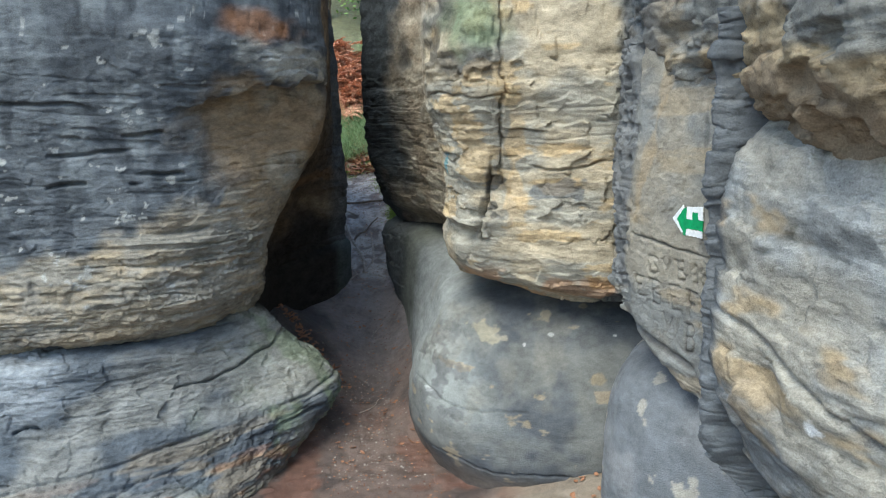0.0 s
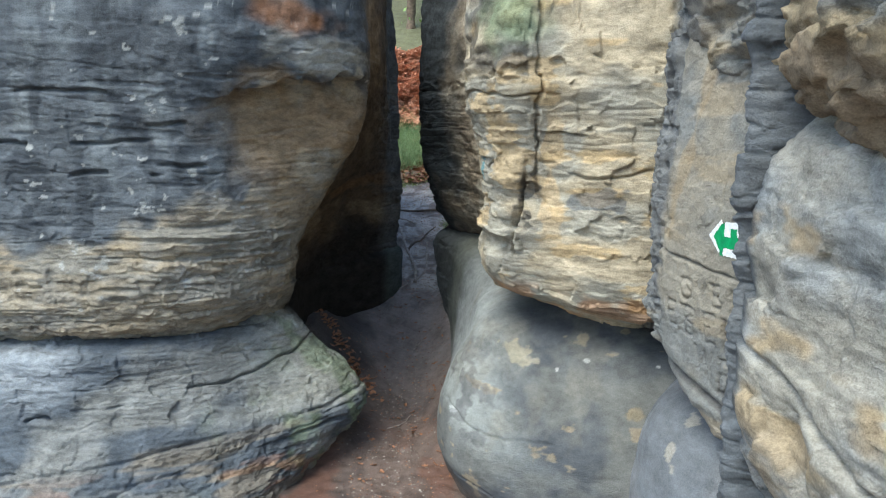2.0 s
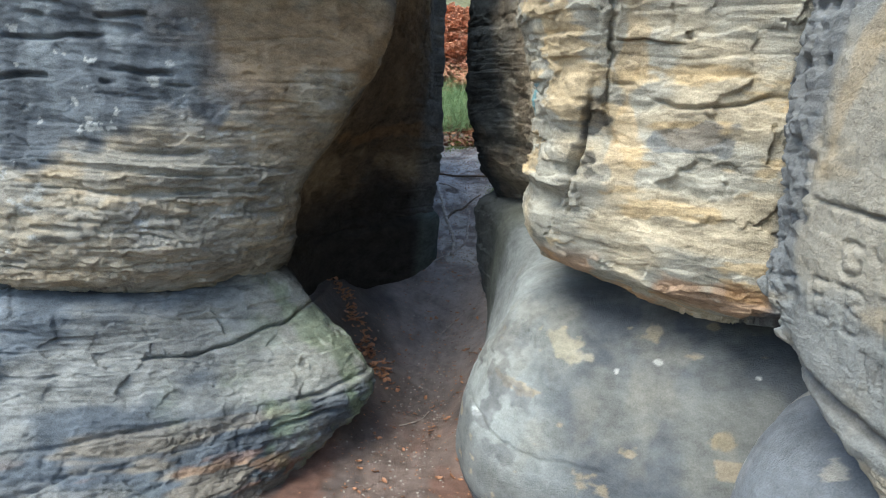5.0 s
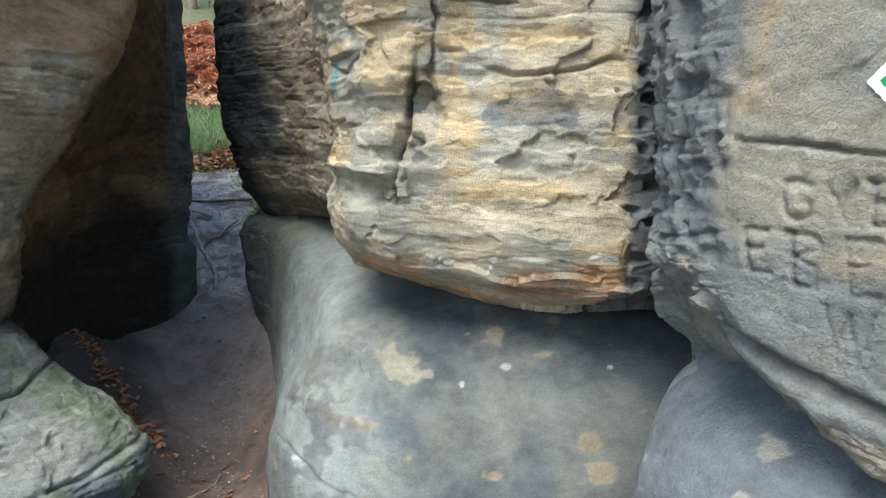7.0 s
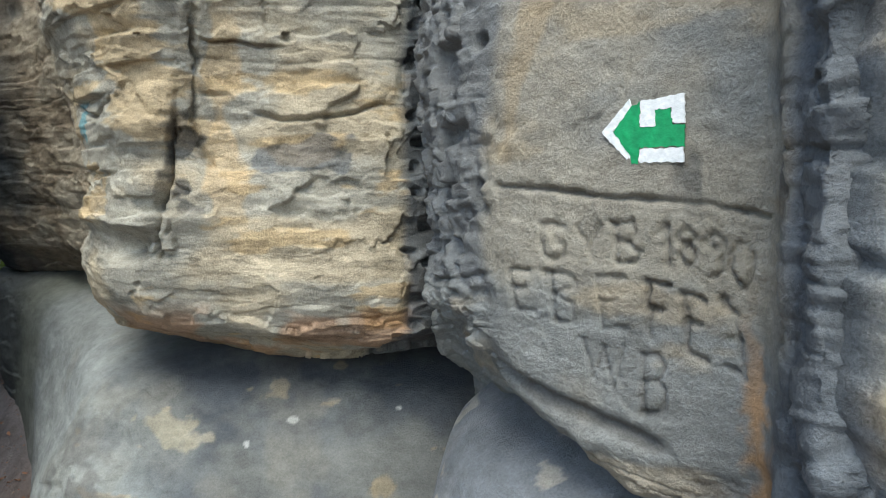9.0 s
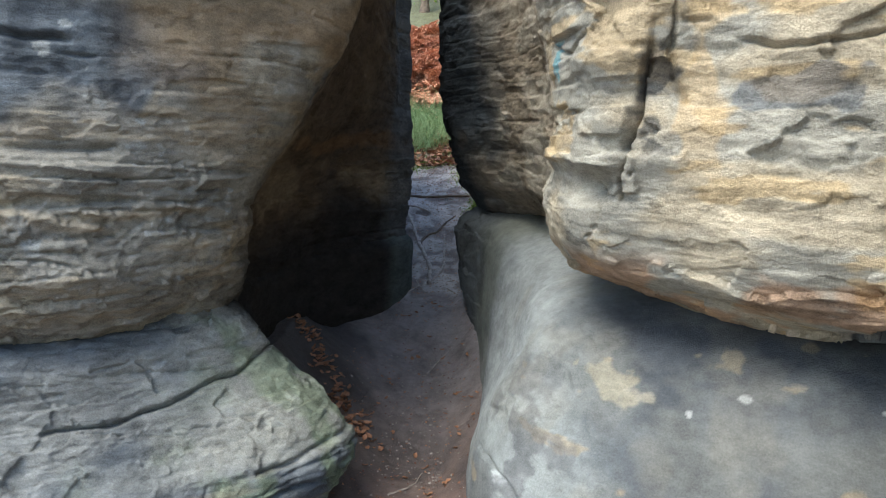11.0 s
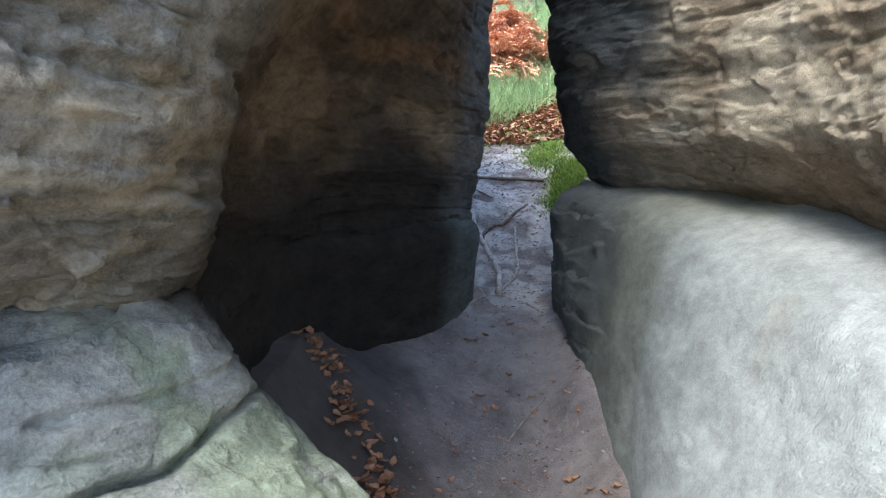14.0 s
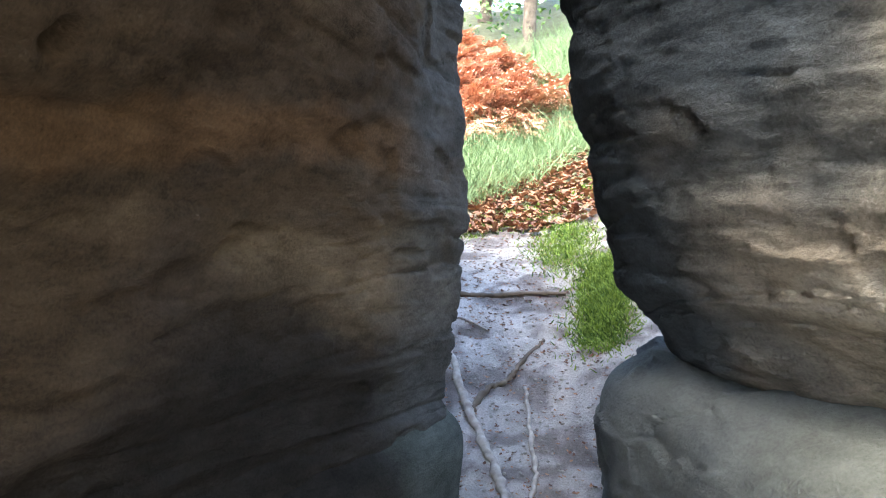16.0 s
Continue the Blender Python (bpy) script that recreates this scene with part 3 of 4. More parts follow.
def paint_base(x, y, z, d, n):
    c = mix(np.broadcast_to(np.array((0.155, 0.16, 0.152)), x.shape + (3,)), (0.085, 0.094, 0.104), step(-0.4, 0.5, fbm(x * 3.0, y * 3.0, z * 5, 131, 5) + 0.5 * step(0.55, 0.3, z)))
    light = step(0.55, 0.15, x + 0.12 * vnoise(x * 4, y * 4, z * 4, 132)) * step(0.45, 0.65, z + 0.1 * vnoise(x * 5, y * 5, z * 5, 133)) * step(5.9, 5.3, y)
    c = mix(c, (0.30, 0.32, 0.305), 0.75 * light)
    c = mix(c, (0.30, 0.30, 0.25), 0.5 * step(5.0, 5.6, y) * step(0.4, 0.9, z))
    c = mix(c, TAN, 0.6 * step(0.80, 0.95, fbm(x * 6, y * 6, z * 15, 134)) * step(4.8, 4.5, y))
    c = mix(c, (0.33, 0.352, 0.345), 0.7 * step(4.5, 4.9, y) * step(6.3, 5.8, y) * step(0.25, 0.55, z + 0.1 * fbm(x * 3, y * 3, z * 3, 140)))
    for k, (a, h, r, tone) in enumerate(((0.775, 1.01, 0.016, (0.50, 0.51, 0.48)), (0.76, 1.085, 0.036, (0.36, 0.30, 0.20)), (1.13, 1.01, 0.008, (0.6, 0.6, 0.58)), (0.93, 1.05, 0.02, (0.34, 0.30, 0.22)), (0.42, 1.0, 0.045, (0.33, 0.30, 0.22)), (0.50, 0.97, 0.03, (0.34, 0.31, 0.24)), (0.98, 0.80, 0.03, (0.32, 0.26, 0.16)), (0.07, 0.63, 0.018, (0.55, 0.57, 0.55)), (0.62, 0.95, 0.008, (0.5, 0.5, 0.48)))):
        c = mix(c, tone, 0.75 * step(r, r * 0.6, np.hypot((x - a) * (1.0 if r < 0.02 else 0.6), z - h) + r * 0.7 * fbm(x * 18, y * 18, z * 18, 139 + k, 3)) * step(4.9, 4.7, y))
    c = mix(c, (0.10, 0.10, 0.105), 0.6 * step(0.3, 0.5, fbm(x * 5, y * 5, z * 9, 135)) * light * step(4.7, 4.5, y))
    c = mix(c, (0.27, 0.25, 0.20), 0.25 * step(0.2, 0.7, fbm(x * 5, y * 5, z * 2, 136)))
    # greener, then dark grey towards the far end; earth-brown at the foot
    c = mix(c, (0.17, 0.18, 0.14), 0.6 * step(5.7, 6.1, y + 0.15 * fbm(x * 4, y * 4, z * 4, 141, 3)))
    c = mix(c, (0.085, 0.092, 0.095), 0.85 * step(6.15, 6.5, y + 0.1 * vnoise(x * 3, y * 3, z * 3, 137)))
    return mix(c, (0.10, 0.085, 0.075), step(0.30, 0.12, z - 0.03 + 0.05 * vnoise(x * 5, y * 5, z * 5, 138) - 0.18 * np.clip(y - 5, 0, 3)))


LOW_MID = [
    (-0.35, [(1.0, 7.9), (0.12, 7.35), (0.02, 6.75), (0.02, 6.1), (0.03, 5.4), (0.02, 4.80), (0.24, 4.14), (0.55, 3.85), (1.05, 3.70), (1.6, 3.8), (3.0, 4.3)]),
    (0.10, [(1.0, 7.9), (0.10, 7.35), (0.00, 6.75), (0.00, 6.1), (0.00, 5.4), (-0.02, 4.78), (0.20, 4.08), (0.52, 3.80), (1.02, 3.66), (1.6, 3.8), (3.0, 4.3)]),
    (0.38, [(1.0, 7.9), (0.08, 7.35), (-0.01, 6.75), (0.01, 6.1), (0.00, 5.4), (-0.05, 4.72), (0.10, 4.06), (0.50, 3.74), (1.02, 3.60), (1.6, 3.7), (3.0, 4.3)]),
    (0.64, [(1.0, 7.9), (0.06, 7.35), (-0.07, 6.75), (0.04, 6.15), (0.05, 5.4), (0.00, 4.66), (0.15, 4.10), (0.54, 3.82), (1.02, 3.68), (1.6, 3.8), (3.0, 4.3)]),
    (0.92, [(1.0, 7.9), (0.04, 7.35), (-0.13, 6.75), (0.05, 6.2), (0.15, 5.4), (0.13, 4.62), (0.30, 4.26), (0.64, 4.04), (1.04, 3.90), (1.6, 3.9), (3.0, 4.4)]),
    (1.12, [(1.0, 7.9), (0.04, 7.35, 0.08), (-0.15, 6.76, 0.10), (0.08, 6.25, 0.10), (0.26, 5.5, 0.05), (0.28, 4.78), (0.44, 4.46), (0.74, 4.22), (1.08, 4.08), (1.6, 4.1), (3.0, 4.5)]),
    (1.24, [(1.2, 7.9), (0.30, 7.35, 0.08), (-0.06, 6.82, 0.10), (0.28, 6.40, 0.10), (0.65, 5.7, 0.05), (0.68, 5.05), (0.76, 4.76), (0.95, 4.55), (1.2, 4.4), (1.7, 4.4), (3.0, 4.8)]),
]
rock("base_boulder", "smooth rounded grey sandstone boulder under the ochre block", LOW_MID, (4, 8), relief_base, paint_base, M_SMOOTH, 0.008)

# -- the rock with the carved panel
PANEL_AT, PANEL_ALONG = (0.863, 2.98), (0.346, -0.938)
CARVED = [
    ("G", [[(0.152, 1.703), (0.132, 1.717), (0.110, 1.708), (0.100, 1.680), (0.109, 1.651), (0.133, 1.641), (0.154, 1.652), (0.154, 1.673), (0.139, 1.674)]]),
    ("V", [[(0.186, 1.709), (0.204, 1.661), (0.23, 1.71)]]),
    ("B", [[(0.256, 1.716), (0.26, 1.642)], [(0.256, 1.715), (0.29, 1.717), (0.301, 1.7), (0.287, 1.682), (0.262, 1.681)], [(0.287, 1.68), (0.309, 1.662), (0.298, 1.644), (0.262, 1.641)]]),
    ("one", [[(0.344, 1.698), (0.359, 1.716), (0.362, 1.643)]]),
    ("eight", [[(0.392, 1.709), (0.408, 1.695), (0.393, 1.678), (0.378, 1.694), (0.392, 1.709)], [(0.393, 1.678), (0.41, 1.66), (0.396, 1.641), (0.378, 1.658), (0.393, 1.678)]]),
    ("nine", [[(0.455, 1.687), (0.44, 1.702), (0.426, 1.686), (0.441, 1.671), (0.455, 1.687), (0.457, 1.64), (0.442, 1.626)]]),
    ("zero", [[(0.486, 1.692), (0.503, 1.668), (0.503, 1.628), (0.487, 1.606), (0.471, 1.630), (0.470, 1.668), (0.486, 1.692)]]),
    ("E1", [[(0.074, 1.619), (0.03, 1.617), (0.039, 1.531), (0.086, 1.531)], [(0.034, 1.58), (0.067, 1.582)]]),
    ("D", [[(0.123, 1.617), (0.13, 1.513)], [(0.123, 1.617), (0.168, 1.611), (0.175, 1.589), (0.13, 1.572)], [(0.13, 1.572), (0.175, 1.554), (0.17, 1.519), (0.13, 1.513)]]),
    ("E2", [[(0.276, 1.614), (0.222, 1.613), (0.234, 1.515), (0.281, 1.518)], [(0.228, 1.568), (0.256, 1.569)]]),
    ("F", [[(0.362, 1.604), (0.32, 1.609), (0.327, 1.505)], [(0.325, 1.561), (0.348, 1.559)]]),
    ("E3", [[(0.427, 1.581), (0.387, 1.594), (0.397, 1.488), (0.433, 1.477)], [(0.392, 1.543), (0.42, 1.538)]]),
    ("L", [[(0.455, 1.59), (0.481, 1.563), (0.488, 1.485), (0.499, 1.456), (0.462, 1.472)], [(0.473, 1.523), (0.491, 1.519)]]),
    ("W", [[(0.192, 1.488), (0.214, 1.415), (0.236, 1.475), (0.258, 1.405), (0.276, 1.482)]]),
    ("B2", [[(0.314, 1.471), (0.315, 1.358)], [(0.314, 1.471), (0.346, 1.478), (0.354, 1.45), (0.341, 1.426), (0.314, 1.42)], [(0.341, 1.424), (0.354, 1.411), (0.352, 1.371), (0.315, 1.358)]]),
    ("line", [[(-0.003, 1.789), (0.105, 1.782), (0.204, 1.769), (0.295, 1.762), (0.399, 1.754), (0.475, 1.745), (0.524, 1.731)]]),
]


def along(x, y):
    return (x - PANEL_AT[0]) * PANEL_ALONG[0] + (y - PANEL_AT[1]) * PANEL_ALONG[1]


def relief_panel(x, y, z):
    u = along(x, y)
    flat = step(-0.12, 0.0, u) * (0.1 + 0.9 * step(0.66, 0.54, u)) * step(1.22, 1.36, z)
    sign = step(0.20, 0.25, u) * step(0.46, 0.40, u) * step(1.78, 1.82, z) * step(1.99, 1.95, z)
    d = strata(x, y, z, 30, 1 - 0.88 * flat, 1.0) * (1 - 0.9 * sign)
    pits = step(-0.05, 0.45, vnoise(x * 24, y * 24, z * 22, 141)) * step(0.02, -0.07, u + 0.03 * vnoise(x * 8, y * 8, z * 6, 145)) * step(1.5, 1.7, z)
    d = d - 0.035 * pits
    wob = 0.004 * vnoise(x * 40, y * 40, z * 40, 142)
    worn = np.clip(0.78 + 0.45 * vnoise(x * 16, y * 16, z * 16, 143), 0.45, 1.1)
    for letter, strokes in CARVED:
        for s in strokes:
            d = d + groove(to_line(u + wob, z + wob, s) + 0.002 * vnoise(x * 90, y * 90, z * 90, 158), 0.0058, 0.019 if letter == "line" else 0.014) * worn
    side = step(0.52, 0.60, u) + 0.8 * step(0.0, -0.06, u)
    d = d + side * (0.012 * fbm(x * 9, y * 9, z * 6, 146, 3) + facets(x, y, z, 147, 0.18, 0.5, 0.007, 0.012) + 0.008 * terrace(x, y, z, 148, 8.0, 0.6))
    d = d + (1 - np.clip(side, 0, 1)) * (facets(x, y, z, 149, 0.13, 0.7, 0.0015, 0.004, 0.0015) + 0.0025 * fbm(x * 30, y * 30, z * 30, 154, 3))
    return d + groove(np.abs(z - 1.30 - 0.22 * np.clip(0.35 - u, 0, 0.6)), 0.02, 0.03) * step(0.4, 0.3, u)


def paint_panel(x, y, z, d, n):
    u = along(x, y)
    c = mix(np.broadcast_to(np.array((0.30, 0.275, 0.225)), x.shape + (3,)), (0.215, 0.22, 0.21), step(-0.3, 0.4, fbm(x * 3, y * 3, z * 3, 151) + 1.2 * step(1.75, 1.5, z) - 0.3))
    c = mix(c, (0.40, 0.31, 0.19), 0.4 * step(0.35, 0.8, fbm(x * 3, y * 3, z * 9, 152, 5) + 0.3 * step(1.75, 1.95, z) - 0.1))
    c = mix(c, DARK, 0.55 * step(0.25, 0.6, vnoise(x * 30, y * 30, z * 4, 156)) * step(0.30, 0.42, u) * step(1.7, 1.8, z))
    c = mix(c, (0.44, 0.25, 0.11), 0.8 * step(0.058 - 0.028 * step(1.34, 1.46, z), 0.01, np.abs(u - 0.52 + 0.1 * (z - 1.4)) + 0.04 * np.abs(fbm(x * 16, y * 16, z * 14, 153))) * step(1.62, 1.36, z + 0.1 * vnoise(x * 9, y * 9, z * 9, 157)))
    c = mix(c, (0.38, 0.28, 0.16), 0.45 * step(0.035, 0.012, np.abs(u - 0.02 - 0.25 * np.clip(z - 1.86, 0, 1)) + 0.02 * fbm(x * 8, y * 8, z * 8, 159)) * step(1.80, 1.88, z))
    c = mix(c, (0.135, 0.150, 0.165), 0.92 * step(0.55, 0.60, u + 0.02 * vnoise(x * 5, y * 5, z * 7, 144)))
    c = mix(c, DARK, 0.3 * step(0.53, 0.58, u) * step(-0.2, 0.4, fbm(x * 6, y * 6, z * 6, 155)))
    rough = step(0.0, -0.05, u + 0.03 * vnoise(x * 8, y * 8, z * 6, 145)) * step(1.5, 1.62, z)
    c = mix(c, (0.165, 0.172, 0.175), 0.9 * rough)
    # half mixed to dark brown where the panel's relief dips, as in the letters
    return mix(c, (0.10, 0.09, 0.08), 0.5 * step(-0.006, -0.014, d) * step(0.0, 0.05, u) * step(0.52, 0.48, u))


PANEL = [
    (1.00, [(2.6, 4.0), (1.5, 3.8), (1.30, 3.5), (1.25, 3.2, 0.24), (1.18, 3.0, 0.20), (1.20, 2.76, 0.08), (1.22, 2.56), (1.18, 2.44), (1.10, 2.32), (1.15, 2.18), (3.0, 2.0)]),
    (1.12, [(2.6, 3.9), (1.4, 3.75), (1.10, 3.5, 0.26), (0.95, 3.2, 0.28), (0.93, 2.99, 0.20), (0.985, 2.76, 0.10), (1.06, 2.52), (1.04, 2.44), (0.98, 2.36), (1.06, 2.2), (3.0, 2.0)]),
    (1.22, [(2.6, 3.9), (1.3, 3.75), (1.02, 3.5, 0.26), (0.89, 3.2, 0.28), (0.872, 2.983, 0.20), (0.953, 2.743, 0.08), (1.036, 2.515), (1.00, 2.43), (0.93, 2.36), (1.03, 2.20), (3.0, 2.0)]),
    (1.55, [(2.6, 3.9), (1.3, 3.75), (0.99, 3.5), (0.87, 3.2), (0.863, 2.98), (0.951, 2.74), (1.034, 2.515), (1.00, 2.43), (0.925, 2.36), (1.02, 2.20), (3.0, 2.0)]),
    (2.00, [(2.6, 3.9), (1.3, 3.75), (0.99, 3.5), (0.87, 3.2), (0.863, 2.98), (0.951, 2.74), (1.034, 2.515), (1.00, 2.43), (0.925, 2.36), (1.02, 2.20), (3.0, 2.0)]),
    (2.60, [(2.6, 3.9), (1.3, 3.75), (1.02, 3.5), (0.91, 3.2), (0.92, 2.98), (1.00, 2.74), (1.06, 2.56), (1.03, 2.43), (0.98, 2.33), (1.0, 2.18), (3.0, 2.0)]),
]
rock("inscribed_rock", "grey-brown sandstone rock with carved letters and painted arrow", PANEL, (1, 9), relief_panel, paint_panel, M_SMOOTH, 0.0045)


# -- the bulging rock nearest the walker, the ledge above it and the boulder at its foot
def relief_near(x, y, z):
    d = strata(x, y, z, 36, 0.8, 0.35) + facets(x, y, z, 26, 0.26, 0.5, 0.008, 0.026, 0.005)
    d = d + groove(np.hypot(y - 1.95, (z - 1.55)) , 0.09, 0.05)
    return d + groove(np.abs(z - 1.62 - 0.25 * (y - 1.9) + 0.03 * vnoise(y * 5, x * 5, 0 * z, 7)), 0.014, 0.02)


def paint_near(x, y, z, d, n):
    c = mix(np.broadcast_to(np.array((0.36, 0.34, 0.29)), x.shape + (3,)), (0.29, 0.30, 0.295), step(-0.3, 0.4, fbm(x * 2, y * 2, z * 3, 161)))
    c = mix(c, OCHRE, 0.5 * step(0.15, 0.55, fbm(x * 3, y * 3, z * 8, 162)))
    c = mix(c, BLUE, 0.6 * step(0.2, 0.5, fbm(x * 3, y * 3, z * 3, 163)) * step(1.6, 1.2, z))
    c = mix(c, BLUE, 0.85 * step(2.16, 2.24, y))
    return mix(c, (0.78, 0.79, 0.78), step(0.028, 0.020, np.hypot(y - 1.72, z - 1.485) + 0.009 * vnoise(y * 60, z * 60, x, 164)))


NEAR = [
    (-0.3, [(2.6, 2.7), (1.6, 2.5), (1.35, 2.4), (1.28, 2.2), (1.25, 1.9), (1.25, 1.5), (1.35, 1.0), (1.6, 0.3), (3.0, -0.8)]),
    (0.85, [(2.6, 2.7), (1.5, 2.5), (1.25, 2.4), (1.16, 2.22), (1.12, 1.9), (1.15, 1.5), (1.25, 1.0), (1.5, 0.3), (3.0, -0.8)]),
    (1.20, [(2.6, 2.7), (1.4, 2.45), (1.08, 2.37), (0.97, 2.22), (0.95, 1.9), (1.00, 1.5), (1.12, 1.0), (1.4, 0.3), (3.0, -0.8)]),
    (1.50, [(2.6, 2.7), (1.3, 2.45), (0.98, 2.36), (0.85, 2.22), (0.845, 1.9), (0.92, 1.5), (1.06, 1.0), (1.4, 0.3), (3.0, -0.8)]),
    (1.66, [(2.6, 2.7), (1.3, 2.45), (0.98, 2.36), (0.85, 2.22), (0.845, 1.9), (0.92, 1.5), (1.06, 1.0), (1.4, 0.3), (3.0, -0.8)]),
    (1.78, [(2.6, 2.7), (1.3, 2.45), (1.00, 2.38), (0.87, 2.23), (0.87, 1.9), (0.95, 1.5), (1.08, 1.0), (1.4, 0.3), (3.0, -0.8)]),
    (2.05, [(2.6, 2.7), (1.3, 2.45), (1.01, 2.38), (0.88, 2.24), (0.88, 1.9), (0.95, 1.5), (1.08, 1.0), (1.4, 0.3), (3.0, -0.8)]),
    (2.24, [(2.6, 2.7), (1.4, 2.45), (1.08, 2.40), (1.00, 2.26), (0.98, 1.9), (1.02, 1.5), (1.14, 1.0), (1.5, 0.3), (3.0, -0.8)]),
    (2.40, [(2.6, 2.7), (1.6, 2.45), (1.30, 2.40), (1.25, 2.26), (1.22, 1.9), (1.25, 1.5), (1.34, 1.0), (1.7, 0.3), (3.0, -0.8)]),
]
rock("bulging_rock", "big bulging pale grey sandstone rock with rust streaks", NEAR, (1, 5), relief_near, paint_near, M_ROCK, 0.008)


def relief_ledge(x, y, z):
    d = strata(x, y, z, 44, 1.1, 0.8) + facets(x, y, z, 27, 0.20, 0.45, 0.012, 0.03, 0.006)
    return d - 0.035 * step(0.0, 0.6, vnoise(x * 11, y * 11, z * 13, 171)) * step(2.65, 2.40, z)


def paint_ledge(x, y, z, d, n):
    c = mix(np.broadcast_to(np.array(GREY) * 1.05, x.shape + (3,)), TAN, step(-0.3, 0.3, fbm(x * 2.5, y * 2.5, z * 6, 172)))
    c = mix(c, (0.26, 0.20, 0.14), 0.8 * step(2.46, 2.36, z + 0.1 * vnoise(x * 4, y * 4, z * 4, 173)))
    return mix(c, BLUE, 0.7 * step(2.7, 2.95, y + 0.2 * vnoise(x * 5, y * 5, z * 5, 174)))


LEDGE = [
    (2.10, [(2.4, 4.1), (1.5, 3.7), (1.20, 3.3, 0.16), (1.18, 2.95, 0.14), (1.20, 2.65, 0.12), (1.16, 2.35, 0.06), (1.12, 1.95), (1.12, 1.6), (1.22, 1.2), (1.6, 0.5), (3.2, -0.5)]),
    (2.22, [(2.3, 4.0), (1.3, 3.65), (1.05, 3.25, 0.12), (1.02, 2.92, 0.12), (1.06, 2.62, 0.10), (1.03, 2.32, 0.06), (0.98, 1.95), (0.95, 1.6, -0.04), (1.05, 1.2, -0.06), (1.4, 0.5), (3.2, -0.5)]),
    (2.44, [(2.2, 3.9), (1.2, 3.60), (0.96, 3.20, 0.05), (0.92, 2.90, 0.05), (0.96, 2.60, 0.04), (0.92, 2.30), (0.85, 1.95), (0.80, 1.6), (0.91, 1.2), (1.3, 0.5), (3.2, -0.5)]),
    (2.85, [(2.2, 3.9), (1.2, 3.60), (0.97, 3.20), (0.93, 2.90), (0.97, 2.60), (0.93, 2.30), (0.86, 1.95), (0.82, 1.6), (0.94, 1.2), (1.3, 0.5), (3.2, -0.5)]),
    (3.20, [(2.2, 3.9), (1.2, 3.65), (1.05, 3.25), (1.05, 2.95), (1.08, 2.62), (1.06, 2.32), (1.02, 1.95), (1.00, 1.6), (1.08, 1.2), (1.4, 0.5), (3.2, -0.5)]),
    (3.40, [(2.3, 4.0), (1.6, 3.7), (1.5, 3.3), (1.5, 2.95), (1.5, 2.65), (1.5, 2.35), (1.5, 1.95), (1.5, 1.6), (1.5, 1.2), (1.8, 0.5), (3.2, -0.5)]),
]
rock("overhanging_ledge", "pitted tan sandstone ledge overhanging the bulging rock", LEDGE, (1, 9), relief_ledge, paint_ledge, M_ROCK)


def relief_foot(x, y, z):
    return 0.015 * fbm(x * 2, y * 2, z * 2, 181, 3) + 0.003 * fbm(x * 12, y * 12, z * 12, 182, 3)


def paint_foot(x, y, z, d, n):
    c = mix(np.broadcast_to(np.array((0.25, 0.26, 0.27)), x.shape + (3,)), (0.17, 0.185, 0.20), step(-0.3, 0.4, fbm(x * 3, y * 3, z * 3, 183)))
    return mix(c, (0.5, 0.46, 0.38), 0.6 * step(0.62, 0.7, fbm(x * 6, y * 6, z * 8, 184, 5)))


FOOT = [
    (-0.3, [(1.9, 3.8), (1.2, 3.65), (0.94, 3.42), (0.84, 3.18), (0.88, 2.92), (1.00, 2.68), (1.2, 2.45), (1.6, 2.3), (2.4, 2.3)]),
    (0.50, [(1.9, 3.8), (1.15, 3.62), (0.90, 3.40), (0.81, 3.16), (0.85, 2.90), (0.98, 2.64), (1.2, 2.42), (1.6, 2.3), (2.4, 2.3)]),
    (0.85, [(1.9, 3.8), (1.18, 3.62), (0.92, 3.40), (0.84, 3.16), (0.88, 2.92), (1.00, 2.68), (1.2, 2.46), (1.6, 2.3), (2.4, 2.3)]),
    (1.10, [(1.9, 3.8), (1.24, 3.62), (1.02, 3.40), (0.94, 3.16), (0.98, 2.94), (1.08, 2.72), (1.25, 2.52), (1.6, 2.4), (2.4, 2.4)]),
    (1.24, [(1.9, 3.7), (1.4, 3.58), (1.25, 3.38), (1.20, 3.16), (1.22, 2.98), (1.28, 2.80), (1.4, 2.65), (1.7, 2.5), (2.4, 2.5)]),
]
rock("foot_boulder", "smooth blue-grey boulder wedged under the inscribed rock", FOOT, (1, 7), relief_foot, paint_foot, M_SMOOTH)

# ---- ground: one sheet from the hollow before the rocks up through the gap to the wooded bank ----
GROUND_Y = np.array([-400, -30, -3, 0, 1.0, 2.0, 3.2, 4.5, 5.7, 6.1, 6.66, 7.2, 7.65, 8.0, 8.4, 9.5, 10.3, 11.5, 12.5, 14, 18, 30, 60, 400.0])
GROUND_Z = np.array([2.0, 1.6, 0.9, 0.75, 0.55, 0.36, 0.17, 0.13, 0.25, 0.34, 0.58, 0.76, 1.00, 1.20, 1.34, 1.68, 1.92, 2.25, 2.75, 3.5, 5.2, 8.5, 12.0, 30.0])


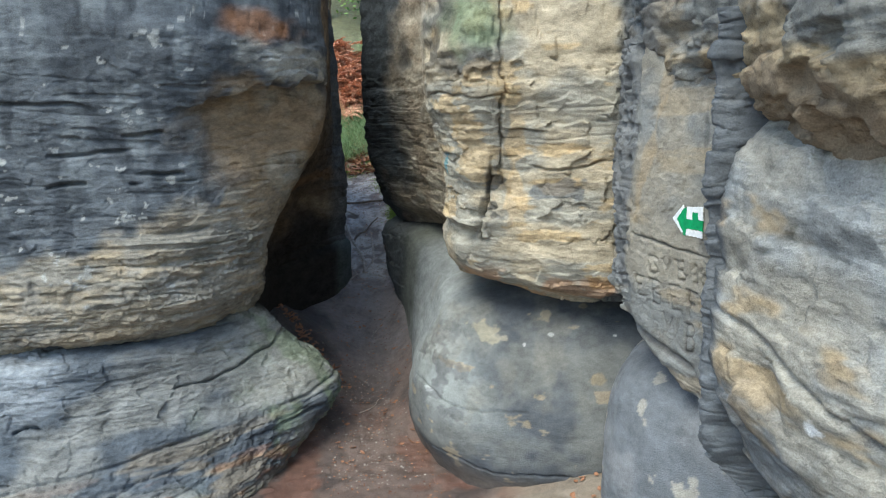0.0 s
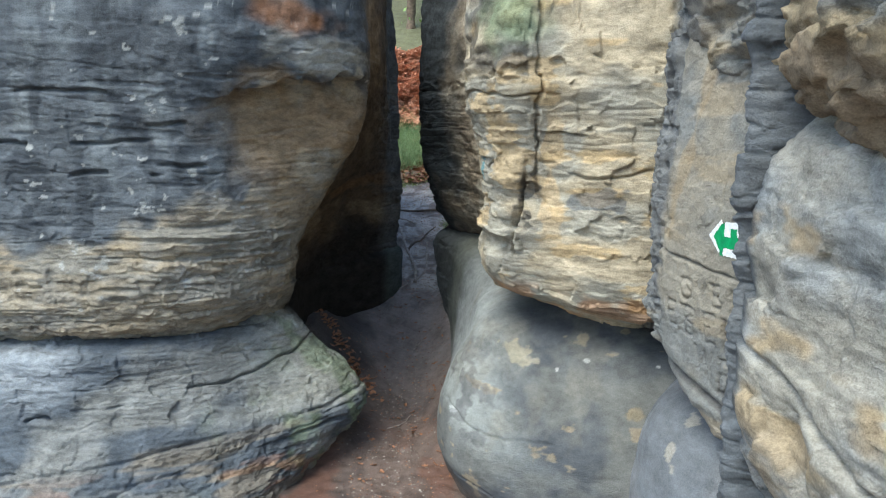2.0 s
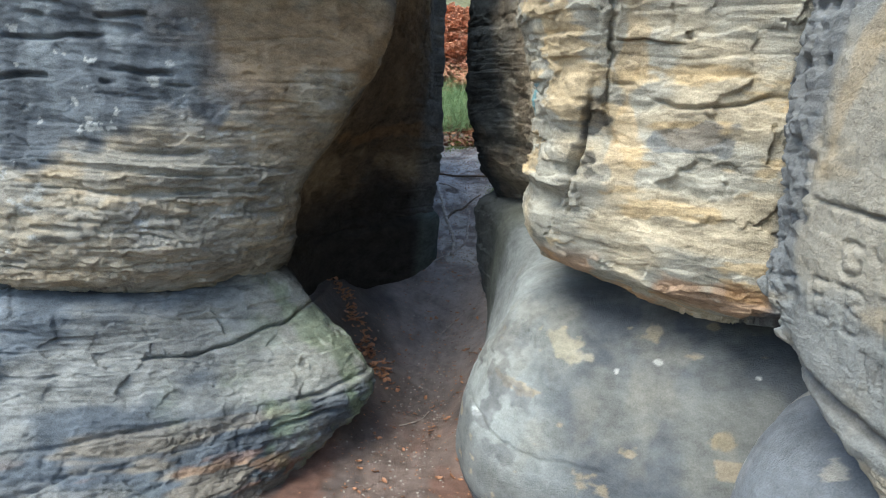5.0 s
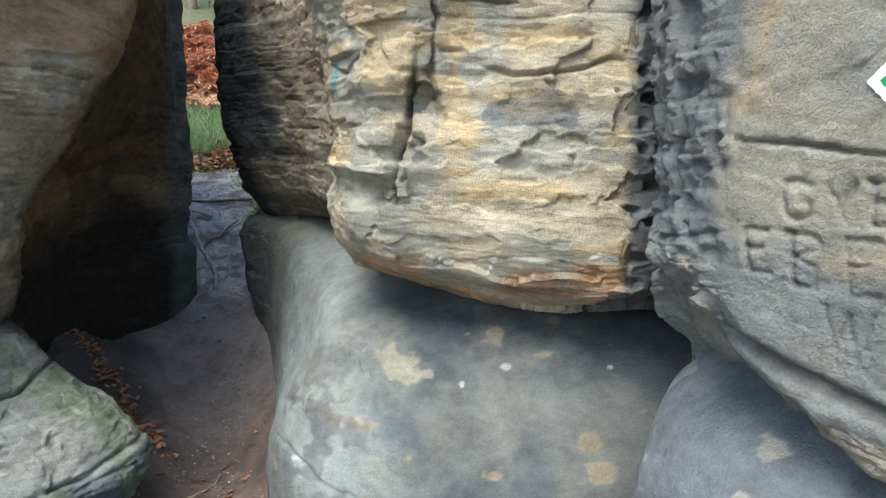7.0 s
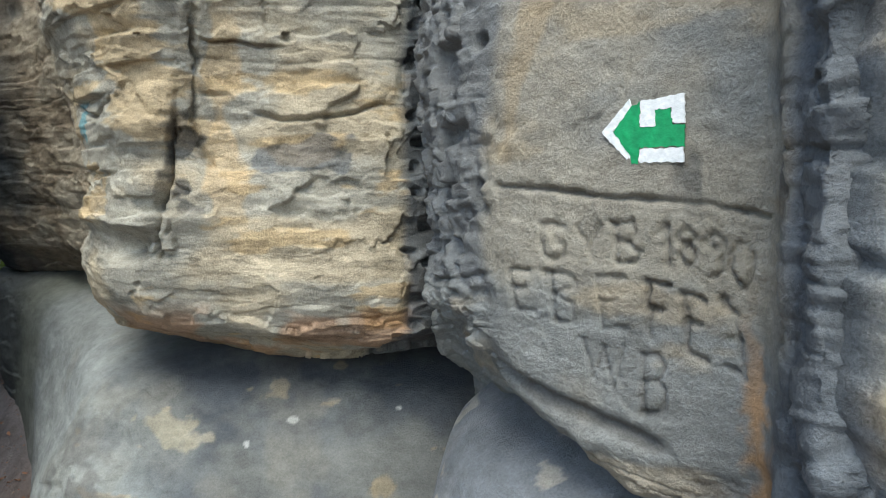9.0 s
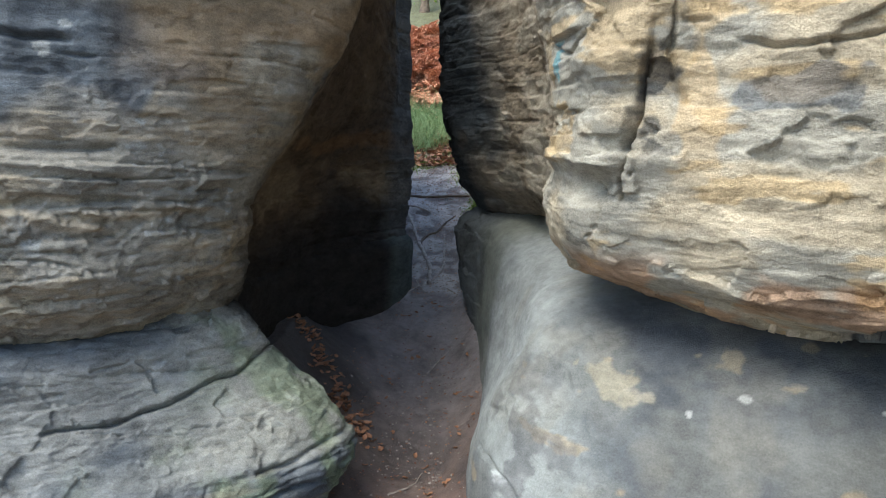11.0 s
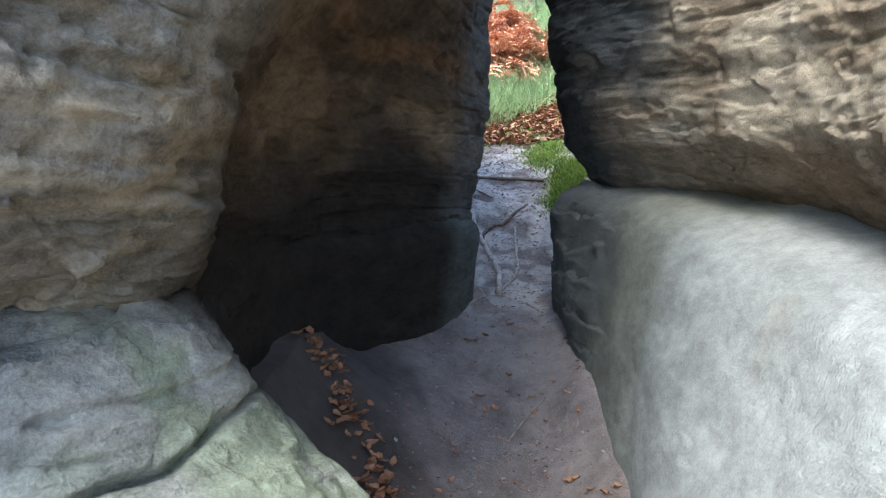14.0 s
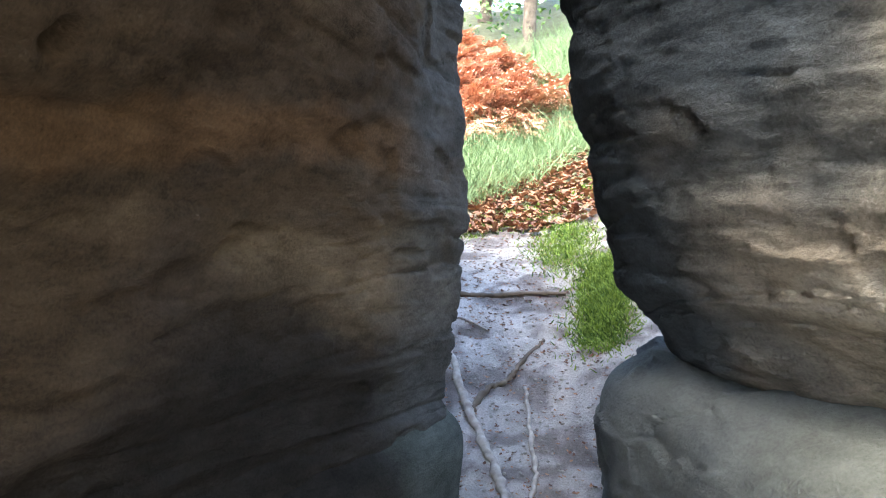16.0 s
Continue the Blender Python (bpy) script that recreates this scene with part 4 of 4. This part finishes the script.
def ground_z(x, y, rough=1.0):
    x, y = np.asarray(x, float), np.asarray(y, float)
    z = np.interp(y, GROUND_Y, GROUND_Z)
    z = (z + np.interp(y - 0.15, GROUND_Y, GROUND_Z) + np.interp(y + 0.15, GROUND_Y, GROUND_Z)) / 3
    lane = np.clip(np.abs(x + 0.3) - 0.12, 0, 0.6)
    inside = step(4.4, 5.3, y) * step(7.3, 6.7, y)
    z = z + (1.05 - 0.75 * step(5.7, 6.6, y)) * lane ** 1.35 * inside * (x < -0.3)
    z = z + 0.32 * np.clip(x - 0.35, 0, 0.8) * step(4.4, 3.9, y) * step(2.2, 3.0, y)
    z = z + 1.1 * np.clip(x + 0.17, 0, 0.5) ** 1.1 * inside
    rut = x + 0.29 + 0.03 * vnoise(y * 1.5, 0 * y, 0 * y, 210)
    z = z - rough * 0.022 * np.exp(-(rut / 0.045) ** 2) * (0.6 + 0.6 * vnoise(y * 9, x * 4, 0 * x, 211)) * step(4.0, 4.6, y) * step(7.1, 6.8, y)
    z = z + 0.35 * np.clip(x + 0.12, 0, 0.8) * step(7.3, 7.8, y) * step(30, 12, y)
    z = z + rough * (0.018 * fbm(x * 3, y * 3, 0 * x, 201, 3) + 0.007 * fbm(x * 16, y * 16, 0 * x, 202, 3))
    edge = 0.022 * step(0.03, 0.0, np.abs(y - 7.98 - 0.04 * vnoise(x * 4, y, 0 * x, 9)))
    return z - rough * edge * step(0.1, -0.1, x)


gx = np.concatenate([-np.geomspace(400, 2.6, 22), np.arange(-2.5, -1.2, 0.06), np.arange(-1.2, 1.2, 0.014), np.arange(1.2, 2.6, 0.08), np.geomspace(2.7, 400, 22)])
gy = np.concatenate([-np.geomspace(400, 1.1, 24), np.arange(-1.0, 2.8, 0.08), np.arange(2.8, 10.5, 0.018), np.arange(10.5, 16, 0.1), np.geomspace(16.1, 400, 26)])
X, Y = np.meshgrid(gx, gy)
Z = ground_z(X, Y)
mud = np.broadcast_to(np.array((0.10, 0.078, 0.070)), X.shape + (3,))
soil = mix(mud, (0.17, 0.125, 0.105), step(-0.2, 0.5, fbm(X * 3, Y * 3, 0 * X, 205)))
soil = mix(soil, (0.19, 0.085, 0.055), 0.6 * step(5.2, 4.4, Y) * step(0.0, 0.5, fbm(X * 4, Y * 4, 0 * X, 206)))
soil = mix(soil, (0.30, 0.26, 0.245), 0.75 * step(5.0, 6.2, Y))
# shade along the hollow's wall painted onto the soil as a dark mix
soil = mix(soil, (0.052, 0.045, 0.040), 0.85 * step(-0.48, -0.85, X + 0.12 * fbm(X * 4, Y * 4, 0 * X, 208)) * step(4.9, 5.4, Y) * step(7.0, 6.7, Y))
soil = mix(soil, (0.30, 0.25, 0.19), 0.8 * step(0.3, 0.6, X) * step(5, 4, Y))
soil = mix(soil, mix(np.broadcast_to(np.array((0.43, 0.39, 0.36)), X.shape + (3,)), (0.18, 0.15, 0.135), step(-0.1, 0.6, fbm(X * 9, Y * 14, 0 * X, 207))), step(6.8, 7.15, Y) * 0.95)
soil = mix(soil, (0.26, 0.19, 0.15), step(8.95, 9.25, Y))
soil = mix(soil, (0.10, 0.13, 0.05), step(9.2, 9.8, Y) * 0.7)
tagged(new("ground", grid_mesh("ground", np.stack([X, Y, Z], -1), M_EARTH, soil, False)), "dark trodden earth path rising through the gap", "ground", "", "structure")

# ---- the trail mark and the smear of paint ----
PANEL_OUT = (-0.938, -0.346)


def on_panel(u, z, lift):
    return Vector((PANEL_AT[0] + u * PANEL_ALONG[0] + lift * PANEL_OUT[0], PANEL_AT[1] + u * PANEL_ALONG[1] + lift * PANEL_OUT[1], z))


def painted(name, outline, mat, parent, lift):
    bm = bmesh.new()
    pts = []
    for (a0, b0), (a1, b1) in zip(outline, outline[1:] + outline[:1]):
        k = max(1, int(math.hypot(a1 - a0, b1 - b0) / 0.005))
        for i in range(k):
            a, b = a0 + (a1 - a0) * i / k, b0 + (b1 - b0) * i / k
            w = 0.0016
            pts.append((a + random.uniform(-w, w), b + random.uniform(-w, w)))
    face = bm.faces.new([bm.verts.new(on_panel(a, b, lift)) for a, b in pts])
    ext = bmesh.ops.extrude_face_region(bm, geom=[face])
    for v in ext["geom"]:
        if isinstance(v, bmesh.types.BMVert):
            v.co -= Vector((*PANEL_OUT, 0)) * 0.004
    bmesh.ops.triangulate(bm, faces=bm.faces[:])
    bmesh.ops.recalc_face_normals(bm, faces=bm.faces[:])
    me = bpy.data.meshes.new(name)
    bm.to_mesh(me)
    bm.free()
    me.materials.append(mat)
    ob = new(name, me)
    ob.parent = parent
    return ob


mark = tagged(new("trail_mark"), "green and white arrow painted on the sandstone", "trail sign")
LIFT = 0.006
painted("arrow_edge", [(0.235, 1.885), (0.289, 1.941), (0.294, 1.927), (0.258, 1.884), (0.293, 1.84), (0.29, 1.826)], M_WHITE, mark, LIFT)
painted("arrow", [(0.258, 1.884), (0.295, 1.929), (0.31, 1.934), (0.309, 1.89), (0.338, 1.891), (0.338, 1.921), (0.364, 1.921), (0.37, 1.891), (0.391, 1.89), (0.391, 1.853), (0.308, 1.854), (0.308, 1.825), (0.294, 1.825), (0.293, 1.84)], M_GREEN, mark, LIFT + 0.001)
painted("hook", [(0.312, 1.936), (0.391, 1.943), (0.391, 1.893), (0.37, 1.894), (0.367, 1.921), (0.337, 1.919), (0.338, 1.89), (0.31, 1.89)], M_WHITE, mark, LIFT + 0.002)
painted("bar", [(0.309, 1.851), (0.39, 1.851), (0.39, 1.826), (0.309, 1.827)], M_WHITE, mark, LIFT + 0.002)


# ---- roots across the path ----
def tube(name, points, radius, mat, taper=0.5, sides=8, wobble=0.006, n=40):
    pts = spline(np.array(points, float), np.linspace(0, len(points) - 1, n))
    verts, faces = [], []
    for i, p in enumerate(pts):
        t = Vector(pts[min(i + 1, n - 1)] - pts[max(i - 1, 0)]).normalized()
        a = t.cross(Vector((0, 0, 1))).normalized()
        b = a.cross(t)
        r = radius * (1 - (1 - taper) * i / (n - 1)) * (1 + 0.25 * math.sin(i * 1.7) * math.sin(i * 0.6))
        c = Vector(p) + a * random.uniform(-wobble, wobble)
        for k in range(sides):
            w = 2 * math.pi * k / sides
            verts.append(c + (a * math.cos(w) + b * math.sin(w)) * r)
    for i in range(n - 1):
        for k in range(sides):
            faces.append((i * sides + k, i * sides + (k + 1) % sides, (i + 1) * sides + (k + 1) % sides, (i + 1) * sides + k))
    faces += [tuple(range(sides))[::-1], tuple((n - 1) * sides + k for k in range(sides))]
    return mesh_from(name, verts, faces, mat)


def lying(xy, radius):
    return [(x, y, float(ground_z(x, y)) + radius * 0.35) for x, y in xy]


for label, xy, radius, taper in (
    ("thick pale tree root running down the path", [(-0.35, 7.12), (-0.35, 7.25), (-0.38, 7.38), (-0.43, 7.52), (-0.49, 7.66), (-0.54, 7.82), (-0.60, 8.00)], 0.017, 0.8),
    ("slim pale tree root joining the thick one", [(-0.34, 7.16), (-0.29, 7.24), (-0.255, 7.36), (-0.265, 7.50), (-0.27, 7.72)], 0.011, 0.6),
    ("bare dark root crossing the path aslant", [(-0.46, 7.60), (-0.40, 7.70), (-0.34, 7.74), (-0.27, 7.84), (-0.19, 7.95)], 0.013, 0.5),
    ("dark root lying across the path like a step", [(-0.66, 8.30), (-0.55, 8.26), (-0.40, 8.22), (-0.26, 8.25), (-0.08, 8.26)], 0.014, 0.6),
    ("thin root below the root step", [(-0.60, 8.06), (-0.50, 8.04), (-0.40, 8.00)], 0.008, 0.4),
):
    tagged(new("tree_root", tube("tree_root", lying(xy, radius), radius, M_BARK if "dark" in label else M_ROOT, taper)), label, "root", "roots on the path")
for xy in ([(-0.31, 6.14), (-0.24, 6.27), (-0.16, 6.38)], [(-0.45, 7.16), (-0.38, 7.04), (-0.33, 7.0)], [(-0.22, 7.08), (-0.14, 6.98)], [(-0.50, 7.0), (-0.42, 7.1), (-0.34, 7.12)], [(-0.40, 5.0), (-0.30, 5.1), (-0.26, 5.22)]):
    tagged(new("twig", tube("twig", lying(xy, 0.005), 0.005, M_ROOT, 0.5, 6, 0.003, 14)), "thin brown twig lying on the path", "twig", "twigs")


# ---- fallen leaves ----
def leaf_mesh(seed):
    rnd = random.Random(seed)
    n, verts, faces = 7, [], []
    for i in range(n):
        t = i / (n - 1)
        w = 0.30 * math.sin(math.pi * min(1, t * 0.94 + 0.04)) ** 0.8
        up = 0.35 * (t - 0.5) ** 2 + rnd.uniform(-0.04, 0.04)
        curl = rnd.uniform(0.02, 0.22)
        verts += [(-w, t - 0.5, up + curl), (0, t - 0.5, up), (w, t - 0.5, up + rnd.uniform(0.02, 0.22))]
    for i in range(n - 1):
        a = i * 3
        faces += [(a, a + 1, a + 4, a + 3), (a + 1, a + 2, a + 5, a + 4)]
    return verts, faces


LEAVES = [mesh_from("fallen_leaf", *leaf_mesh(k), M_LEAF) for k in range(6)]


def lay_leaf(x, y, size, lift=0.0):
    ob = tagged(new("fallen_leaf", random.choice(LEAVES)), "curled brown beech leaf lying on the earth", "leaf", "fallen leaves")
    ob.matrix_world = Matrix.Translation((x, y, float(ground_z(x, y)) + 0.006 + lift)) @ Euler((random.uniform(-0.5, 0.5), random.uniform(-0.5, 0.5), random.uniform(0, 6.28))).to_matrix().to_4x4() @ Matrix.Diagonal((size, size, size, 1))


for i in range(170):
    t = random.random()
    lay_leaf(-0.98 + 0.42 * t + random.gauss(0, 0.045), 5.90 - 0.54 * t + random.gauss(0, 0.05), random.uniform(0.024, 0.048), random.uniform(0, 0.02))
for i in range(75):
    lay_leaf(random.uniform(-0.6, 0.0), random.uniform(4.3, 7.0), random.uniform(0.02, 0.045))
for i in range(50):
    lay_leaf(random.uniform(0.4, 1.0), random.uniform(3.0, 3.6), random.uniform(0.025, 0.045))


def scattered(name, label, category, mat, make, count, place, smooth=True):
    """Many small pieces of one kind, too many to count, in one mesh."""
    verts, faces = [], []
    for i in range(count):
        m = place(i)
        if m is None:
            continue
        v, f = make(i)
        base = len(verts)
        verts += [m @ Vector(p) for p in v]
        faces += [tuple(base + k for k in q) for q in f]
    return tagged(new(name, mesh_from(name, verts, faces, mat, smooth)), label, category, "", "stuff")


def upright(x, y, size, tilt=0.3, lift=0.0):
    return Matrix.Translation((x, y, float(ground_z(x, y)) + lift)) @ Euler((random.uniform(-tilt, tilt), random.uniform(-tilt, tilt), random.uniform(0, 6.28))).to_matrix().to_4x4() @ Matrix.Diagonal((size, size, size, 1))


LEAF_SHAPES = [leaf_mesh(20 + k) for k in range(5)]
scattered("leaf_litter", "brown leaf litter covering the foot of the bank", "leaf litter", M_LEAF, lambda i: LEAF_SHAPES[i % 5], 2600,
          lambda i: upright(random.gauss(-0.2, 0.6), random.uniform(9.0, 10.6), random.uniform(0.035, 0.07), 0.6, 0.02))
scattered("path_crumbs", "bits of leaf and bark trodden into the path", "debris", M_LEAF, lambda i: LEAF_SHAPES[i % 5], 3600,
          lambda i: upright(random.uniform(-0.75, 0.15), random.choice((random.uniform(3.6, 7.2), random.uniform(7.0, 9.0), random.uniform(7.0, 9.0))), random.uniform(0.006, 0.018), 0.4, 0.003))


def pebble_shape(seed):
    rnd = random.Random(seed)
    bm = bmesh.new()
    bmesh.ops.create_icosphere(bm, subdivisions=1, radius=0.5)
    v = [tuple(p.co * rnd.uniform(0.75, 1.1)) for p in bm.verts]
    f = [tuple(p.index for p in q.verts) for q in bm.faces]
    bm.free()
    return [(a, b, c * 0.6) for a, b, c in v], f


PEBBLES = [pebble_shape(k) for k in range(6)]
scattered("gravel", "small grey stones strewn along the trodden path", "gravel", M_PEBBLE, lambda i: PEBBLES[i % 6], 1500,
          lambda i: upright(random.gauss(-0.3, 0.14) if i % 3 else random.uniform(-0.7, 0.1), random.choice((random.uniform(4.0, 7.0), random.uniform(7.0, 9.0))), random.uniform(0.004, 0.018), 0.4), False)


# ---- grass, moss, bracken on the bank ----
def blade_shape(seed, width, bend):
    rnd = random.Random(seed)
    n, verts, faces = 4, [], []
    lean = rnd.uniform(0.2, 1.0) * bend
    for i in range(n):
        t = i / (n - 1)
        w = width * (1 - t) + 0.001
        verts += [(-w, lean * t * t, t * (1 - 0.25 * lean * t)), (w, lean * t * t, t * (1 - 0.25 * lean * t))]
    for i in range(n - 1):
        faces.append((i * 2, i * 2 + 1, i * 2 + 3, i * 2 + 2))
    return verts, faces


BLADES = [blade_shape(k, 0.006, 1.1) for k in range(8)]
TUFTS = [blade_shape(40 + k, 0.10, 0.8) for k in range(6)]


def grass_place(i):
    x, y = random.gauss(-0.3, 0.8), random.uniform(9.3, 11.5)
    if i % 3 == 0:
        x, y = random.uniform(-0.35, 1.1), random.uniform(11.2, 14.0)
    if y < 9.75 + 1.1 * (x + 0.3) + random.gauss(0, 0.08) and x > -0.75:
        return None
    return upright(x, y, random.uniform(0.16, 0.40), 0.7)


scattered("grass", "long green grass growing on the bank", "grass", M_GRASS, lambda i: BLADES[i % 8], 26000, grass_place)


def moss_place(i):
    if i % 5 < 3:
        t = random.random()
        x, y = 0.02 + 0.10 * t + random.gauss(0, 0.055), 7.9 + 0.55 * t + random.gauss(0, 0.06)
    elif i % 5 == 3:
        x, y = random.gauss(-0.03, 0.08), random.gauss(8.8, 0.18)
    else:
        x, y = random.uniform(-0.65, 0.35), random.gauss(9.15, 0.10)
        y += 0.6 * (x + 0.5)
    return upright(x, y, random.uniform(0.012, 0.038), 1.0)


scattered("moss", "bright green moss cushions beside the path", "moss", M_MOSS, lambda i: TUFTS[i % 6], 22000, moss_place)


def frond_mesh(seed):
    rnd = random.Random(seed)
    verts, faces = [], []

    def strip(a, b, w):
        a, b = Vector(a), Vector(b)
        side = (b - a).cross(Vector((0, 0, 1))).normalized() * w
        k = len(verts)
        verts.extend([a - side, a + side, (a + b) / 2 + side * 1.6 + Vector((0, 0, 0.012)), b, (a + b) / 2 - side * 1.6 + Vector((0, 0, 0.012))])
        faces.append((k, k + 1, k + 2, k + 3, k + 4))

    pos, ups = [], 0.75
    p, d = Vector((0, 0, 0)), Vector((0, 0.55, 0.85)).normalized()
    for i in range(13):
        pos.append(p.copy())
        p = p + d * 0.07
        d = (d + Vector((rnd.uniform(-0.05, 0.05), 0.05, -0.13))).normalized()
    for i in range(12):
        strip(pos[i], pos[i + 1] + (pos[i + 1] - pos[i]) * 0.1, 0.005)
        if i >= 3:
            ln = 0.28 * (1 - (i - 3) / 11)
            for s in (-1, 1):
                tip = pos[i] + Vector((s * ln, 0.06 + rnd.uniform(-0.03, 0.03), rnd.uniform(-0.10, 0.02)))
                for j in range(1, 7):
                    q = pos[i].lerp(tip, j / 6)
                    for e in (-1, 1):
                        strip(q, q + Vector((s * 0.014, e * 0.055 * (1.15 - j / 7), rnd.uniform(-0.02, 0.01))), 0.010)
                strip(pos[i], tip, 0.004)
    return mesh_from("frond", [tuple(v) for v in verts], faces, M_BRACKEN, False)


FRONDS = [frond_mesh(k) for k in range(4)]
fern = tagged(new("bracken"), "rust-orange autumn bracken plant on the bank", "fern", "bracken plants")
for k in range(7):
    f = new("frond", FRONDS[k % 4])
    f.parent = fern
    f.matrix_basis = Euler((random.uniform(-0.25, 0.2), 0, k * 0.9 + random.uniform(-0.3, 0.3))).to_matrix().to_4x4()
spots = [(random.uniform(-1.9, 0.6), random.uniform(11.2, 13.1)) for k in range(120)]
spots = [(x, y) for x, y in spots if x < -0.30 + 0.25 * (12.2 - y)]
for k, (x, y) in enumerate(spots):
    s = random.uniform(0.7, 1.15)
    m = Matrix.Translation((x, y, float(ground_z(x, y)) - 0.01)) @ Euler((0.3, 0, random.uniform(0, 6.28))).to_matrix().to_4x4()
    if k == 0:
        fern.matrix_basis = m
    else:
        copy_thing(fern, m)


# ---- trees on the slope behind the bank ----
def tree(x, y, height, radius, crown, label, seed):
    rnd = random.Random(seed)
    random.seed(seed)
    z0 = float(ground_z(x, y)) - 0.1
    ob = tagged(new("tree"), label, "tree", "trees on the slope")
    lean = rnd.uniform(-0.25, 0.25)
    stem = [(x + lean * t * t + 0.04 * math.sin(4 * t), y, z0 + height * t) for t in (0, 0.1, 0.25, 0.5, 0.75, 1.0)]
    trunk = new("trunk", tube("trunk", stem, radius, M_BARK, 0.25, 12, 0.01, 30))
    trunk.parent = ob
    tips = []
    for k in range(14):
        t = rnd.uniform(0.12, 0.95)
        a = rnd.uniform(0, 6.28)
        ln = crown * rnd.uniform(0.5, 1.0) * (1.1 - 0.5 * t)
        b = Vector((x + lean * t * t, y, z0 + height * t))
        e = b + Vector((math.cos(a) * ln, math.sin(a) * ln, ln * rnd.uniform(-0.1, 0.5)))
        limb = new("limb", tube("limb", [tuple(b), tuple(b.lerp(e, 0.5) + Vector((0, 0, 0.1))), tuple(e)], radius * 0.25, M_BARK, 0.2, 6, 0.01, 10))
        limb.parent = ob
        tips += [b.lerp(e, f) for f in (0.4, 0.6, 0.8, 1.0)]
    verts, faces = [], []
    for p in tips:
        for j in range(110):
            c = p + Vector((rnd.gauss(0, 0.30), rnd.gauss(0, 0.30), rnd.gauss(0, 0.22)))
            u = Vector((rnd.gauss(0, 1), rnd.gauss(0, 1), rnd.gauss(0, 0.6))).normalized() * rnd.uniform(0.03, 0.06)
            v = u.cross(Vector((rnd.gauss(0, 1), rnd.gauss(0, 1), 1))).normalized() * 0.025
            k = len(verts)
            verts += [c - u, c + v, c + u, c - v]
            faces.append((k, k + 1, k + 2, k + 3))
    leaves = new("crown", mesh_from("crown", verts, faces, M_FOLIAGE, False))
    leaves.parent = ob
    return ob


tree(0.05, 14.2, 6.0, 0.09, 1.3, "slender leafy tree with brown trunk on the slope", 5)
tree(-1.0, 15.5, 6.5, 0.10, 1.6, "young beech with green leaves behind the bracken", 6)
tree(-0.5, 17.0, 7.0, 0.12, 1.9, "bushy green tree on the slope", 7)
tree(-2.2, 17.5, 7.0, 0.12, 1.9, "bushy green tree on the slope", 8)
tree(0.9, 16.5, 6.5, 0.11, 1.8, "leafy tree with pale green crown on the slope", 9)
tree(-1.3, 19.5, 8.0, 0.14, 2.2, "tall green tree further up the slope", 10)
tree(0.4, 20.0, 8.0, 0.14, 2.2, "tall green tree further up the slope", 11)
